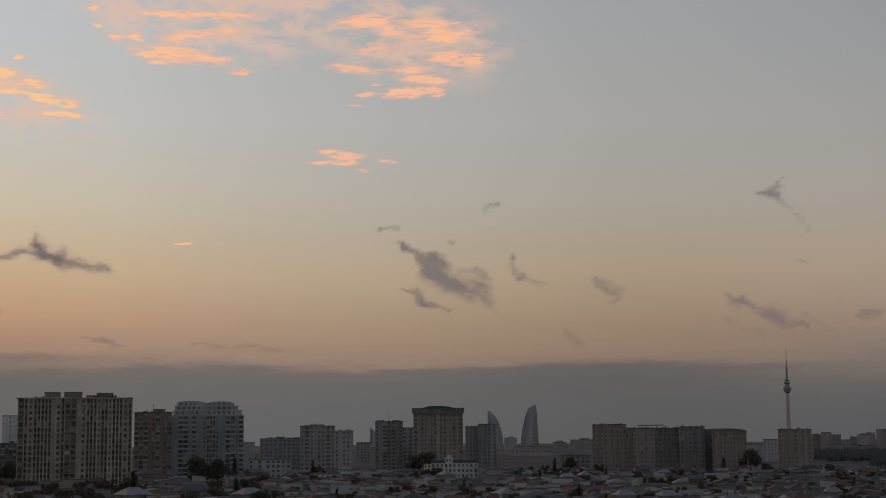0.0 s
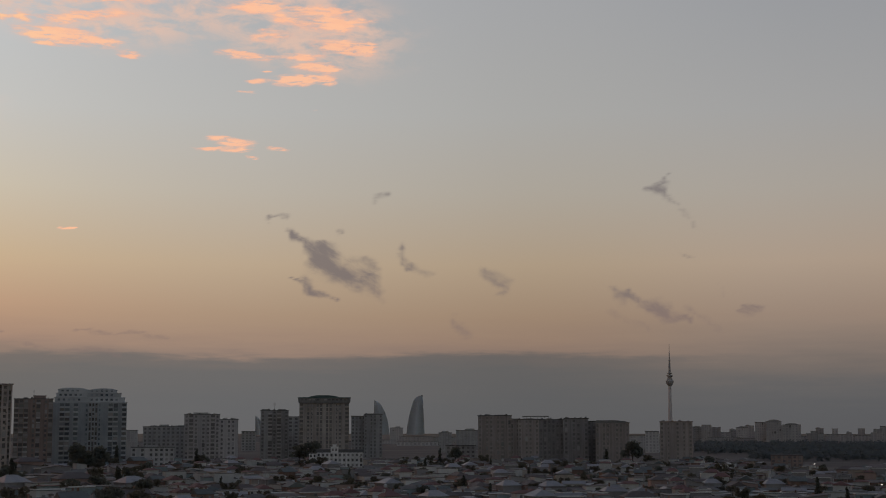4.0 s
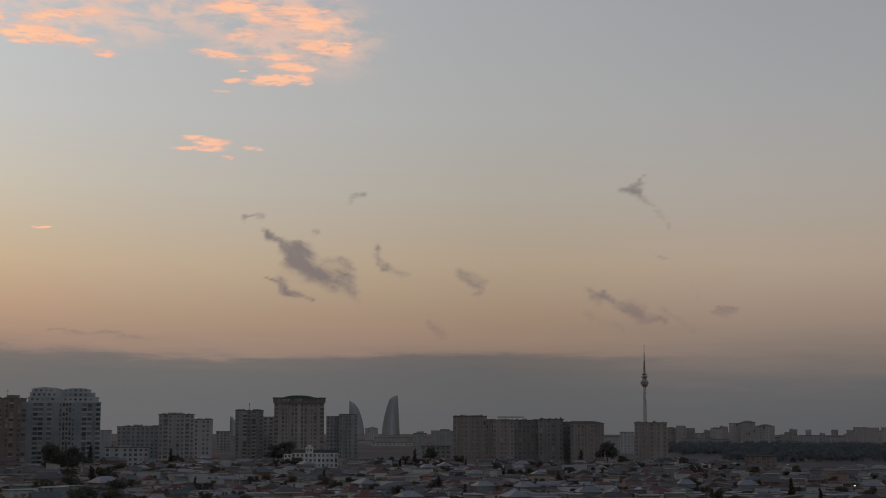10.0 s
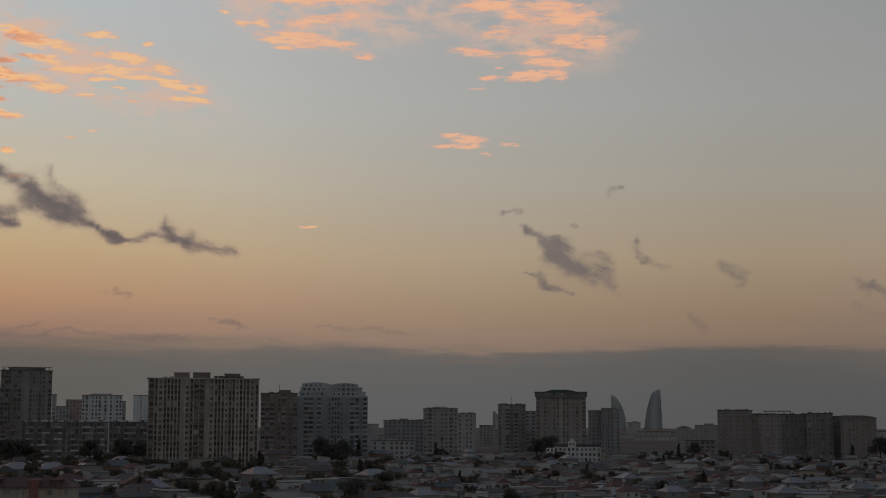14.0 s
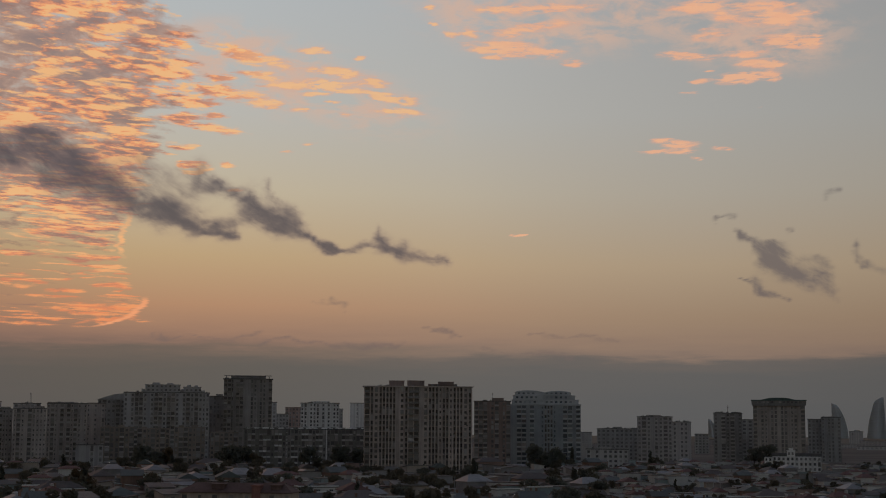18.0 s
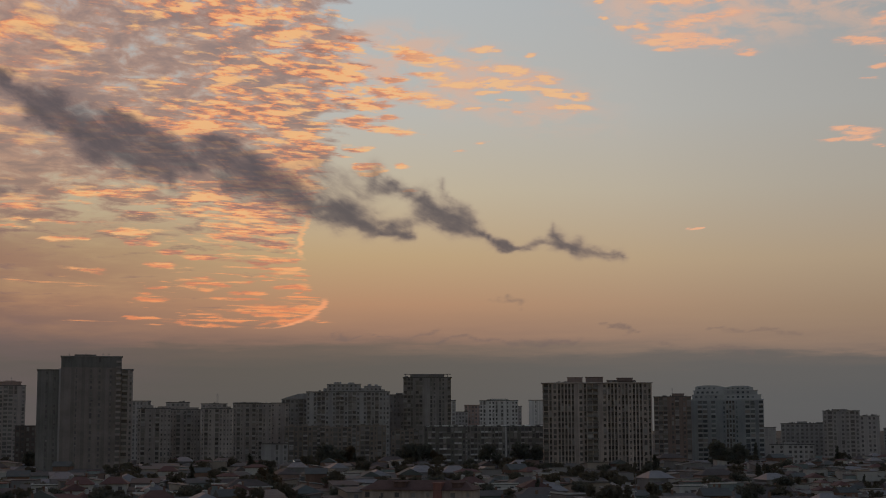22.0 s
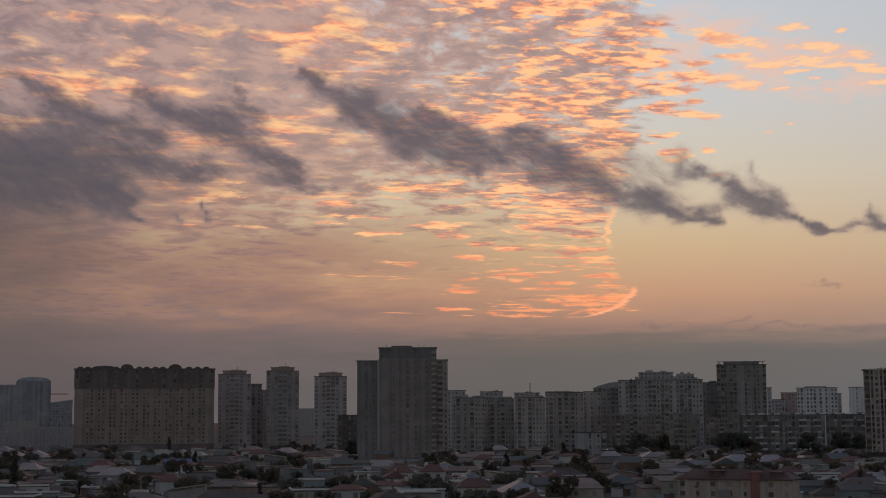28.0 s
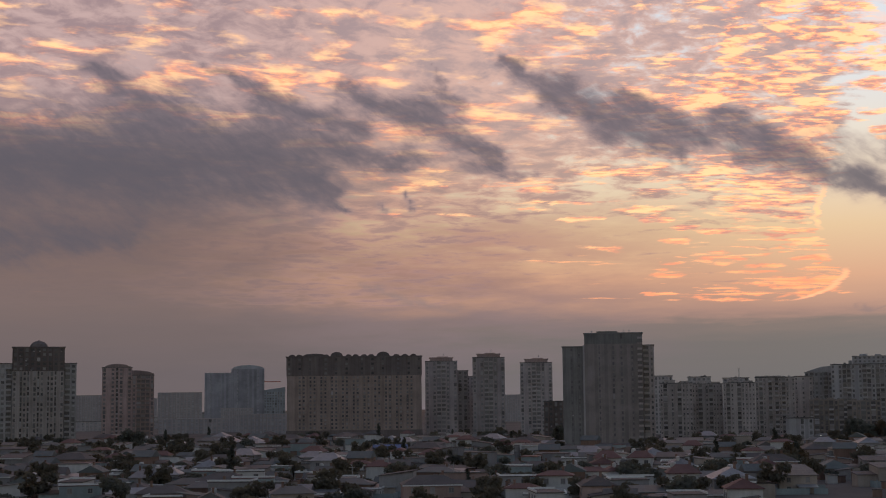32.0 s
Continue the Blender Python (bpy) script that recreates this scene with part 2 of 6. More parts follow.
    # low dark cloud rags, drawn out along the wind
    wind = node(nt, "ShaderNodeMapping", {0: uv, "Rotation": (0, 0, radians(-28)), "Scale": (1.9, 0.75, 1)}, vector_type="TEXTURE").outputs[0]
    rag = noise_at(nt, wind, 0.75, 6, 0.57, 0.35)

    rags, rags2 = cover("rag"), cover("thin_rag")
    wisp = noise_at(nt, wind, 2.2, 5, 0.62, 0.5)
    tuft = calc(nt, "ADD", calc(nt, "MULTIPLY", calc(nt, "SUBTRACT", rag, 0.5), 1.8), calc(nt, "MULTIPLY", calc(nt, "SUBTRACT", wisp, 0.5), 1.7))
    body = calc(nt, "MULTIPLY", rags, calc(nt, "MULTIPLY_ADD", tuft, calc(nt, "SUBTRACT", 1.3, rags), 1.0))
    dark = smooth(nt, body, 0.02, 1.12)
    tone = ramp(nt, smooth(nt, body, 0.2, 1.3), [(0.0, lin(152, 130, 125)), (0.4, lin(122, 107, 108)), (0.75, lin(99, 91, 96)), (1.0, lin(86, 82, 88))])
    tone = mix(nt, pall, tone, lin(82, 78, 83))
    col = mix(nt, calc(nt, "MULTIPLY", dark, 0.92), col, tone)
    thin = calc(nt, "MULTIPLY", rags2, calc(nt, "ADD", tuft, 1.0))
    thin_tone = mix(nt, smooth(nt, el, 5.6, 4.0), lin(106, 99, 102), lin(124, 108, 104))
    col = mix(nt, smooth(nt, thin, 0.05, 1.15, 0.0, 0.78), col, thin_tone)

    em = node(nt, "ShaderNodeEmission", {0: col, 1: 1.0})
    out = node(nt, "ShaderNodeOutputMaterial", {0: em.outputs[0]})
    return m


def lattice_noise(x, y, seed):
    """Smooth noise from -0.5 to 0.5, five octaves."""
    grid = np.random.RandomState(seed).rand(512, 512) - 0.5
    total, size = np.zeros_like(x), 1.0
    for octave in range(5):
        u, v = x / size + 71.3 * octave + 200.0, y / size + 33.7 * octave + 200.0
        i, j = np.floor(u).astype(int), np.floor(v).astype(int)
        fu, fv = u - i, v - j
        fu, fv = fu * fu * (3 - 2 * fu), fv * fv * (3 - 2 * fv)
        i0, i1, j0, j1 = i % 512, (i + 1) % 512, j % 512, (j + 1) % 512
        top = grid[i0, j0] * (1 - fu) + grid[i1, j0] * fu
        end = grid[i0, j1] * (1 - fu) + grid[i1, j1] * fu
        total += (top * (1 - fv) + end * fv) * 0.58 ** octave
        size *= 0.5
    return total * 0.62


def cloud_cover(az, el):
    """How dense the clouds lie at each bearing and height: streaks lit from below, dark rags, thin rags and pink veils."""
    streak, rag, thin, veil = (np.zeros_like(az) for _ in range(4))
    # ragged coordinates for the low clouds, gently frayed ones for the high streaks
    bx, by = az + 0.9 * lattice_noise(az * 0.9, el * 1.3, 3), el + 0.7 * lattice_noise(az * 0.9, el * 1.3, 4)
    sx, sy = az + 0.55 * lattice_noise(az * 1.6, el * 2.6, 5), el + 0.26 * lattice_noise(az * 1.0, el * 3.2, 6)

    def add(field, more):
        field += more - np.clip(field, 0, 1) * more

    def lens(field, a, e, half_w, half_h, tilt=0.0, k=1.0):
        c, q = math.cos(radians(tilt)), math.sin(radians(tilt))
        dx, dy = sx - a, sy - e
        add(field, k * np.exp(-1.5 * (((dx * c + dy * q) / half_w) ** 2 + ((dy * c - dx * q) / half_h) ** 2)))

    def stroke(field, a0, e0, a1, e1, r0, r1, k=1.0):
        run = math.hypot(a1 - a0, e1 - e0)
        c, q = (a1 - a0) / run, (e1 - e0) / run
        x, y = (bx - a0) * c + (by - e0) * q, (by - e0) * c - (bx - a0) * q
        u = np.clip(x / run, 0, 1)
        add(field, min(k, 1.0) * np.exp(-1.1 * ((x - u * run) ** 2 + y ** 2) / (r0 + (r1 - r0) * u) ** 2))

    # streaks of the long arm that leaves the field
    for p in ((-5.95, 14.22, 2.14, 0.33, -13, 1.2), (-8.31, 13.84, 0.81, 0.2, 0, 1.2), (-3.37, 14.49, 0.7, 0.15, 0, 1.2), (-1.6, 14.21, 0.33, 0.1, 0, 1.2),
              (-2.49, 13.7, 1.21, 0.2, -5, 1.2), (-2.94, 13.21, 1.47, 0.2, 3, 1.2), (-4.5, 13.11, 0.96, 0.17, 0, 1.2), (-0.84, 13.29, 0.69, 0.2, 0, 1.2),
              (-0.19, 12.68, 1.12, 0.2, -10, 1.2), (0.12, 12.16, 1.12, 0.13, 0, 1.3), (-6.74, 12.81, 1.62, 0.27, -4, 1.2), (-5.18, 12.43, 0.81, 0.2, 0, 1.2)):
        lens(streak, *p)
    for p in ((-8.31, 12.49, 1.21, 0.23, 0, 1.2), (-3.73, 12.17, 0.61, 0.1, 0, 1.08), (-1.84, 12.97, 1.57, 0.13, -4, 1.2), (-3.17, 12.81, 0.61, 0.1, 0, 1.2),
              (-7.08, 11.84, 0.69, 0.17, 0, 1.2), (-8.53, 11.73, 0.86, 0.23, 0, 1.2), (-7.19, 11.36, 1.37, 0.2, -6, 1.2), (-8.2, 10.7, 0.7, 0.13, 0, 1.2),
              (-7.97, 9.96, 0.7, 0.17, 0, 1.2), (-6.61, 9.97, 0.36, 0.1, 0, 1.2), (-7.64, 9.72, 0.61, 0.1, 0, 1.2), (-6.2, 9.07, 0.36, 0.1, 0, 1.2)):
        lens(streak, *p)
    for p in ((-4.3, 10.59, 0.43, 0.08, 0, 0.72), (-3.41, 10.92, 0.51, 0.08, 0, 0.72), (-1.96, 12.11, 0.36, 0.08, 0, 0.72), (-2.51, 12.51, 0.38, 0.08, 0, 0.96),
              (-6.96, 13.36, 0.7, 0.15, 0, 1.2), (-7.64, 12.27, 0.96, 0.15, 0, 1.2), (-8.54, 14.88, 0.69, 0.13, 0, 1.2), (-8.53, 13.36, 0.81, 0.2, -5, 1.2),
              (-5.39, 13.52, 1.26, 0.15, -6, 1.2)):
        lens(streak, *p)
    # the two islands in the east, the small one below them and a lone speck
    for p in ((1.18, 16.22, 0.26, 0.08, 0, 1.0), (1.52, 15.55, 0.34, 0.10, 0, 1.0), (2.19, 15.14, 0.36, 0.13, 0, 1.0), (2.98, 15.28, 0.41, 0.20, -10, 1.0),
              (4.43, 14.67, 1.80, 0.33, -4, 1.1), (5.99, 14.46, 0.91, 0.23, 0, 1.0), (6.97, 14.05, 0.65, 0.15, 0, 1.0), (3.98, 14.34, 0.58, 0.13, 0, 1.0),
              (4.22, 16.11, 1.32, 0.25, -3, 0.9), (4.66, 15.25, 1.30, 0.20, 0, 0.8), (6.23, 16.16, 2.16, 0.23, 0, 0.8), (6.0, 15.53, 1.92, 0.23, 5, 0.7)):
        lens(streak, *p)
    for p in ((12.07, 16.06, 1.54, 0.30, 0, 1.0), (14.55, 15.97, 1.34, 0.25, 0, 1.0), (15.01, 15.44, 1.39, 0.33, 0, 1.2), (12.97, 15.64, 0.82, 0.23, -8, 0.8),
              (16.13, 15.66, 0.65, 0.13, 0, 0.7), (12.53, 14.99, 1.06, 0.28, 4, 0.7), (15.24, 14.58, 1.30, 0.43, -5, 0.9), (16.36, 14.58, 0.43, 0.33, 0, 1.0),
              (11.53, 14.18, 1.30, 0.20, -3, 1.0), (13.67, 14.2, 0.82, 0.10, 0, 1.0), (14.12, 13.86, 0.96, 0.20, 0, 1.0), (14.8, 13.71, 0.53, 0.15, 0, 1.0)):
        lens(streak, *p)
    for p in ((12.33, 13.63, 0.17, 0.08, 0, 1.0), (11.88, 13.21, 0.41, 0.13, 0, 1.0), (13.68, 13.32, 1.39, 0.23, 4, 1.1), (14.8, 13.28, 0.38, 0.18, 0, 1.0),
              (11.67, 12.81, 0.53, 0.08, 0, 0.6), (10.58, 10.98, 0.74, 0.15, 0, 1.0), (11.14, 10.82, 0.91, 0.13, 0, 1.0), (10.14, 10.62, 0.74, 0.08, 0, 1.0),
              (11.26, 10.6, 0.74, 0.10, 0, 1.0), (12.93, 10.65, 0.58, 0.08, 0, 1.0), (11.82, 10.3, 0.34, 0.08, 0, 1.0), (14.25, 12.13, 0.17, 0.05, 0, 1.0)):
        lens(streak, *p)
    lens(streak, 4.85, 7.46, 0.3, 0.07, 0, 1.2)
    # long streaks in the lower part of the field
    for p in ((-13.07, 7.14, 1.92, 0.15, -4, 1.0), (-17.14, 7.3, 1.39, 0.13, 0, 1.0), (-16.91, 7.04, 0.82, 0.08, 0, 1.0), (-21.25, 8.17, 1.15, 0.13, -2, 1.0),
              (-18.25, 8.75, 2.28, 0.15, -2, 1.0), (-14.74, 8.54, 1.06, 0.15, 0, 1.0), (-19.95, 7.62, 2.76, 0.10, -1, 0.8), (-16.49, 8.03, 1.54, 0.10, -4, 0.8),
              (-18.84, 5.81, 1.15, 0.10, -2, 0.7), (-16.02, 6.07, 0.72, 0.13, 0, 1.0), (-14.27, 6.36, 1.01, 0.10, 0, 1.0), (-12.29, 6.23, 1.30, 0.13, -2, 1.0)):
        lens(streak, *p)
    for p in ((-11.19, 6.83, 0.82, 0.13, 0, 1.0), (-11.41, 7.4, 1.10, 0.15, -4, 1.0), (-11.42, 8.23, 1.06, 0.10, 0, 1.0), (-14.26, 5.33, 1.06, 0.08, -3, 1.0),
              (-10.96, 5.29, 0.91, 0.13, 0, 1.0), (-10.3, 5.18, 0.41, 0.10, 0, 1.0), (-13.6, 4.79, 0.82, 0.08, 0, 1.0), (-16.0, 4.76, 0.53, 0.08, 0, 1.0),
              (-11.17, 4.45, 1.30, 0.10, -3, 1.0), (-11.39, 4.19, 1.39, 0.10, -3, 1.0), (-11.06, 3.97, 1.15, 0.08, 6, 1.0), (-14.24, 3.8, 1.92, 0.08, -3, 0.7)):
        lens(streak, *p)
    # finer streaks strewn over the lower field, thicker towards its edge
    rnd = random.Random(17)
    for k in range(95):
        e = rnd.uniform(3.9, 9.3)
        a = -9.9 - 17.0 * rnd.random() ** 1.5 - (0.6 if 5.2 < e < 6.8 else 0.0)
        if e < 6.9 and a < -17.0:
            continue
        lens(streak, a, e, rnd.uniform(0.3, 1.15), rnd.uniform(0.045, 0.10) * (0.7 + 0.06 * e), rnd.uniform(-5, 1), rnd.uniform(0.55, 1.0))
    for p in ((-6.6, 14.2, 2.6, 1.1, -10, 0.95), (-3.6, 13.2, 6.0, 1.6, -15, 0.8), (5.3, 15.9, 5.0, 1.6, -6, 1.1), (11.6, 16.4, 5.4, 1.2, -8, 1.1), (14.2, 14.9, 3.6, 1.5, -8, 1.0)):
        lens(veil, *p)
    # the long slanting band of dark cloud
    for p in ((-22.35, 13.17, -20.06, 11.72, 0.39, 0.87, 1.1), (-20.06, 11.72, -17.85, 10.57, 0.96, 1.13, 1.2), (-17.85, 10.57, -15.41, 9.19, 1.00, 0.35, 1.1), (-17.65, 11.59, -16.1, 10.66, 0.44, 0.83, 1.0),
              (-16.1, 10.66, -14.65, 9.88, 0.70, 0.31, 0.9), (-15.64, 9.8, -13.43, 9.83, 0.83, 0.74, 0.55), (-14.11, 10.81, -12.54, 9.41, 0.61, 0.87, 0.9), (-12.54, 9.85, -11.2, 8.81, 1.05, 0.83, 1.2),
              (-11.2, 8.94, -8.97, 8.0, 0.78, 0.61, 1.2), (-8.97, 8.0, -6.2, 7.27, 0.52, 0.22, 1.0), (-9.87, 9.87, -7.86, 8.77, 0.78, 0.65, 0.6), (-7.53, 9.43, -6.42, 8.81, 0.57, 0.31, 0.85)):
        stroke(rag, *p)
    for p in ((-6.76, 7.63, -5.43, 7.99, 0.35, 0.39, 0.7), (-5.75, 8.54, -4.32, 7.76, 0.61, 0.52, 1.1), (-4.32, 7.76, -2.47, 6.89, 0.48, 0.24, 1.1), (-4.97, 9.3, -3.99, 7.98, 0.20, 0.35, 0.6),
              (-2.36, 6.85, -1.44, 6.7, 0.17, 0.20, 0.8), (-1.27, 6.83, -0.18, 6.99, 0.20, 0.26, 0.7), (-0.61, 7.34, 0.46, 6.8, 0.26, 0.35, 0.8), (0.47, 6.89, 1.96, 6.51, 0.35, 0.20, 0.75),
              (-2.53, 6.89, -0.4, 6.95, 0.17, 0.22, 0.42), (-15.65, 10.49, -13.44, 10.23, 0.57, 0.65, 0.7), (-25.59, 12.18, -24.1, 11.32, 0.31, 0.48, 0.6)):
        stroke(rag, *p)
    # the heavy bank in the west
    for p in ((-46.57, 9.27, -35.94, 9.78, 2.62, 2.44, 2.0), (-36.36, 9.73, -32.12, 9.44, 2.29, 1.83, 2.0), (-32.12, 9.4, -29.29, 8.13, 1.74, 0.92, 1.6), (-30.38, 8.56, -28.46, 7.52, 0.78, 0.26, 1.2),
              (-38.68, 12.68, -35.75, 10.81, 0.48, 1.00, 1.2), (-33.97, 12.82, -31.48, 11.57, 0.28, 0.57, 0.9), (-31.48, 11.57, -28.2, 10.64, 0.74, 0.70, 1.0), (-28.86, 12.04, -25.54, 10.98, 0.57, 1.05, 0.9),
              (-25.54, 10.98, -22.66, 9.39, 1.05, 0.52, 1.0), (-31.04, 10.17, -26.44, 9.23, 0.96, 0.48, 1.1), (-26.43, 9.41, -21.11, 8.71, 0.44, 0.22, 0.7), (-25.26, 12.93, -24.64, 12.11, 0.15, 0.20, 0.6)):
        stroke(rag, *p)
    for p in ((-26.31, 8.09, -25.96, 7.26, 0.13, 0.17, 0.8), (-27.26, 7.92, -27.06, 7.35, 0.17, 0.17, 0.7), (-44.23, 5.84, -37.14, 6.42, 1.31, 0.61, 0.8)):
        stroke(rag, *p)
    # thin rags towards the east and over the haze
    for p in ((13.57, 7.25, 14.87, 6.27, 0.15, 0.52, 1.2), (14.87, 6.27, 16.09, 5.56, 0.61, 0.33, 1.2), (14.6, 7.0, 15.0, 6.56, 0.20, 0.31, 0.9), (15.14, 7.66, 15.26, 7.44, 0.09, 0.11, 0.5),
              (15.97, 6.5, 16.82, 5.3, 0.26, 0.31, 0.65), (13.06, 5.73, 13.88, 5.27, 0.09, 0.17, 0.9), (13.95, 5.63, 14.17, 5.1, 0.22, 0.22, 0.8), (14.11, 5.1, 15.37, 4.72, 0.22, 0.13, 1.0),
              (12.28, 7.72, 12.54, 8.12, 0.11, 0.13, 0.7), (12.54, 8.12, 13.34, 7.91, 0.11, 0.09, 0.6), (16.75, 8.7, 17.17, 8.79, 0.15, 0.13, 0.7), (17.69, 6.97, 18.0, 6.14, 0.13, 0.15, 0.65)):
        stroke(thin, *p)
    for p in ((18.0, 6.29, 18.88, 5.79, 0.22, 0.20, 0.4), (21.12, 5.86, 21.7, 5.49, 0.24, 0.28, 0.6), (21.22, 5.14, 21.7, 5.14, 0.13, 0.13, 0.6), (19.66, 4.05, 20.14, 3.61, 0.22, 0.22, 0.5)):
        stroke(thin, *p)
    for p in ((27.19, 8.98, 28.13, 8.81, 0.13, 0.17, 0.75), (28.05, 9.63, 27.99, 9.03, 0.07, 0.11, 0.6), (28.15, 8.83, 28.95, 7.66, 0.15, 0.09, 0.5), (28.61, 6.59, 28.86, 6.41, 0.13, 0.13, 0.6),
              (25.68, 5.29, 26.51, 4.75, 0.13, 0.24, 0.7), (26.39, 5.1, 27.74, 4.5, 0.17, 0.28, 0.9), (27.74, 4.5, 28.81, 3.66, 0.33, 0.13, 1.0), (26.06, 4.32, 27.11, 3.65, 0.22, 0.17, 0.4),
              (28.79, 4.44, 29.86, 3.72, 0.28, 0.20, 0.45), (30.64, 4.45, 31.46, 4.28, 0.09, 0.20, 0.8), (30.88, 4.3, 31.21, 4.16, 0.13, 0.13, 0.8), (29.99, 5.43, 30.12, 5.0, 0.11, 0.11, 0.35)):
        stroke(thin, *p)
    for p in ((-2.86, 4.88, -2.55, 4.84, 0.07, 0.09, 0.5), (-2.38, 4.79, -1.78, 4.61, 0.09, 0.13, 0.6), (1.26, 3.67, 2.43, 3.6, 0.07, 0.09, 0.6), (5.97, 3.66, 6.58, 3.52, 0.07, 0.09, 0.6),
              (-27.99, 4.46, -24.49, 3.47, 0.20, 0.28, 0.6), (-9.19, 3.36, -5.01, 3.41, 0.07, 0.09, 0.6), (-4.87, 3.14, 0.27, 3.13, 0.09, 0.11, 0.7), (3.51, 2.95, 7.0, 2.84, 0.09, 0.11, 0.6),
              (5.27, 3.56, 8.72, 3.3, 0.07, 0.11, 0.6), (1.26, 3.67, 2.51, 3.62, 0.04, 0.07, 0.5)):
        stroke(thin, *p)
    return {"streak": streak, "rag": rag, "thin_rag": thin, "veil": veil}


def sky_backdrop():
    r = 4880.0
    azs = np.concatenate([np.arange(-66, -47, 2.0), np.arange(-46, 44.01, 0.18), np.arange(46, 67, 2.0)])
    els = np.concatenate([[-3.0, -2.0, -1.0], np.arange(0, 17.4, 0.06), np.arange(18, 42, 2.0)])
    az, el = (g.ravel() for g in np.meshgrid(azs, els))
    ra, re = np.radians(az), np.radians(el)
    n, rows = len(azs), len(els)
    k = (np.arange(rows - 1)[:, None] * n + np.arange(n - 1)[None, :]).ravel()
    quads = np.stack([k, k + n, k + n + 1, k + 1], axis=1)
    me = bpy.data.meshes.new("sky_backdrop")
    me.vertices.add(len(az))
    me.vertices.foreach_set("co", np.stack([r * np.sin(ra) * np.cos(re), r * np.cos(ra) * np.cos(re), EYE + r * np.sin(re)], axis=1).ravel())
    me.loops.add(quads.size)
    me.loops.foreach_set("vertex_index", quads.ravel())
    me.polygons.add(len(quads))
    me.polygons.foreach_set("loop_start", np.arange(0, quads.size, 4))
    me.update(calc_edges=True)
    layer = me.uv_layers.new(name="degrees")
    layer.data.foreach_set("uv", np.stack([az, el], axis=1)[quads.ravel()].astype(np.float32).ravel())
    for name, values in cloud_cover(az, el).items():
        me.attributes.new(name, "FLOAT", "POINT").data.foreach_set("value", values.astype(np.float32))
    me.materials.append(sky_material())
    return tagged(new("backdrop", me), "sunset sky with pink rippled clouds and dark rags", "sky", kind="structure")


sky_backdrop()


# ---- materials ----
def surface(name, rgb, rough=0.85, metal=0.0, stain=0.5, streak=0.42, scale=1.0, vary=0.12, bump=0.3, spec=0.3):
    """A weathered surface: broad stains, rain streaks, fine grain, a small shift from piece to piece."""
    m, nt = material(name)
    co = node(nt, "ShaderNodeTexCoord").outputs["Object"]
    info = node(nt, "ShaderNodeObjectInfo").outputs["Random"]
    shift = node(nt, "ShaderNodeVectorMath", {0: co, 1: node(nt, "ShaderNodeCombineXYZ", {0: calc(nt, "MULTIPLY", info, 90.0), 1: calc(nt, "MULTIPLY", info, 37.0)}).outputs[0]}, operation="ADD").outputs[0]
    broad = noise_at(nt, shift, 0.09 * scale, 5, 0.6)
    grain = noise_at(nt, shift, 2.3 * scale, 4, 0.6)
    tall = node(nt, "ShaderNodeMapping", {0: shift, "Scale": (0.9, 0.9, 0.05)}).outputs[0]
    runs = noise_at(nt, tall, 1.0 * scale, 4, 0.65)
    k = calc(nt, "ADD", calc(nt, "MULTIPLY", calc(nt, "SUBTRACT", broad, 0.5), 2 * stain), calc(nt, "MULTIPLY", calc(nt, "SUBTRACT", runs, 0.5), 2 * streak))
    k = calc(nt, "ADD", k, calc(nt, "MULTIPLY", calc(nt, "SUBTRACT", grain, 0.5), 0.3))
    k = calc(nt, "ADD", k, calc(nt, "MULTIPLY", calc(nt, "SUBTRACT", info, 0.5), 2 * vary))
    isle = node(nt, "ShaderNodeNewGeometry").outputs["Random Per Island"]
    k = calc(nt, "ADD", k, calc(nt, "MULTIPLY", calc(nt, "SUBTRACT", isle, 0.5), 0.28))
    k = calc(nt, "MAXIMUM", calc(nt, "ADD", k, 1.0), 0.25)
    base = mix(nt, 1.0, (*rgb, 1.0), node(nt, "ShaderNodeCombineXYZ", {0: k, 1: k, 2: calc(nt, "MULTIPLY", k, 0.99)}).outputs[0], "MULTIPLY")
    bp = node(nt, "ShaderNodeBump", {"Height": grain, "Strength": bump, "Distance": 0.05})
    p = node(nt, "ShaderNodeBsdfPrincipled", {"Base Color": base, "Roughness": rough, "Metallic": metal, "Specular IOR Level": spec, "Normal": bp.outputs[0]})
    node(nt, "ShaderNodeOutputMaterial", {0: p.outputs[0]})
    return m


def glazing(name, dark, pale, share, rough=0.2):
    """Window panes: dark rooms, some with pale curtains or glazed-in balconies."""
    m, nt = material(name)
    info = node(nt, "ShaderNodeObjectInfo").outputs["Random"]
    isle = node(nt, "ShaderNodeNewGeometry").outputs["Random Per Island"]
    r = calc(nt, "FRACT", calc(nt, "ADD", calc(nt, "MULTIPLY", info, 7.0), isle))
    mid = tuple((x + y) / 2 for x, y in zip(dark, pale))
    base = ramp(nt, r, [(0.0, (*dark, 1.0)), (0.55 - share, (*dark, 1.0)), (1.0 - share, (*mid, 1.0)), (1.0, (*pale, 1.0))])
    p = node(nt, "ShaderNodeBsdfPrincipled", {"Base Color": base, "Roughness": rough, "Specular IOR Level": 0.5})
    node(nt, "ShaderNodeOutputMaterial", {0: p.outputs[0]})
    return m


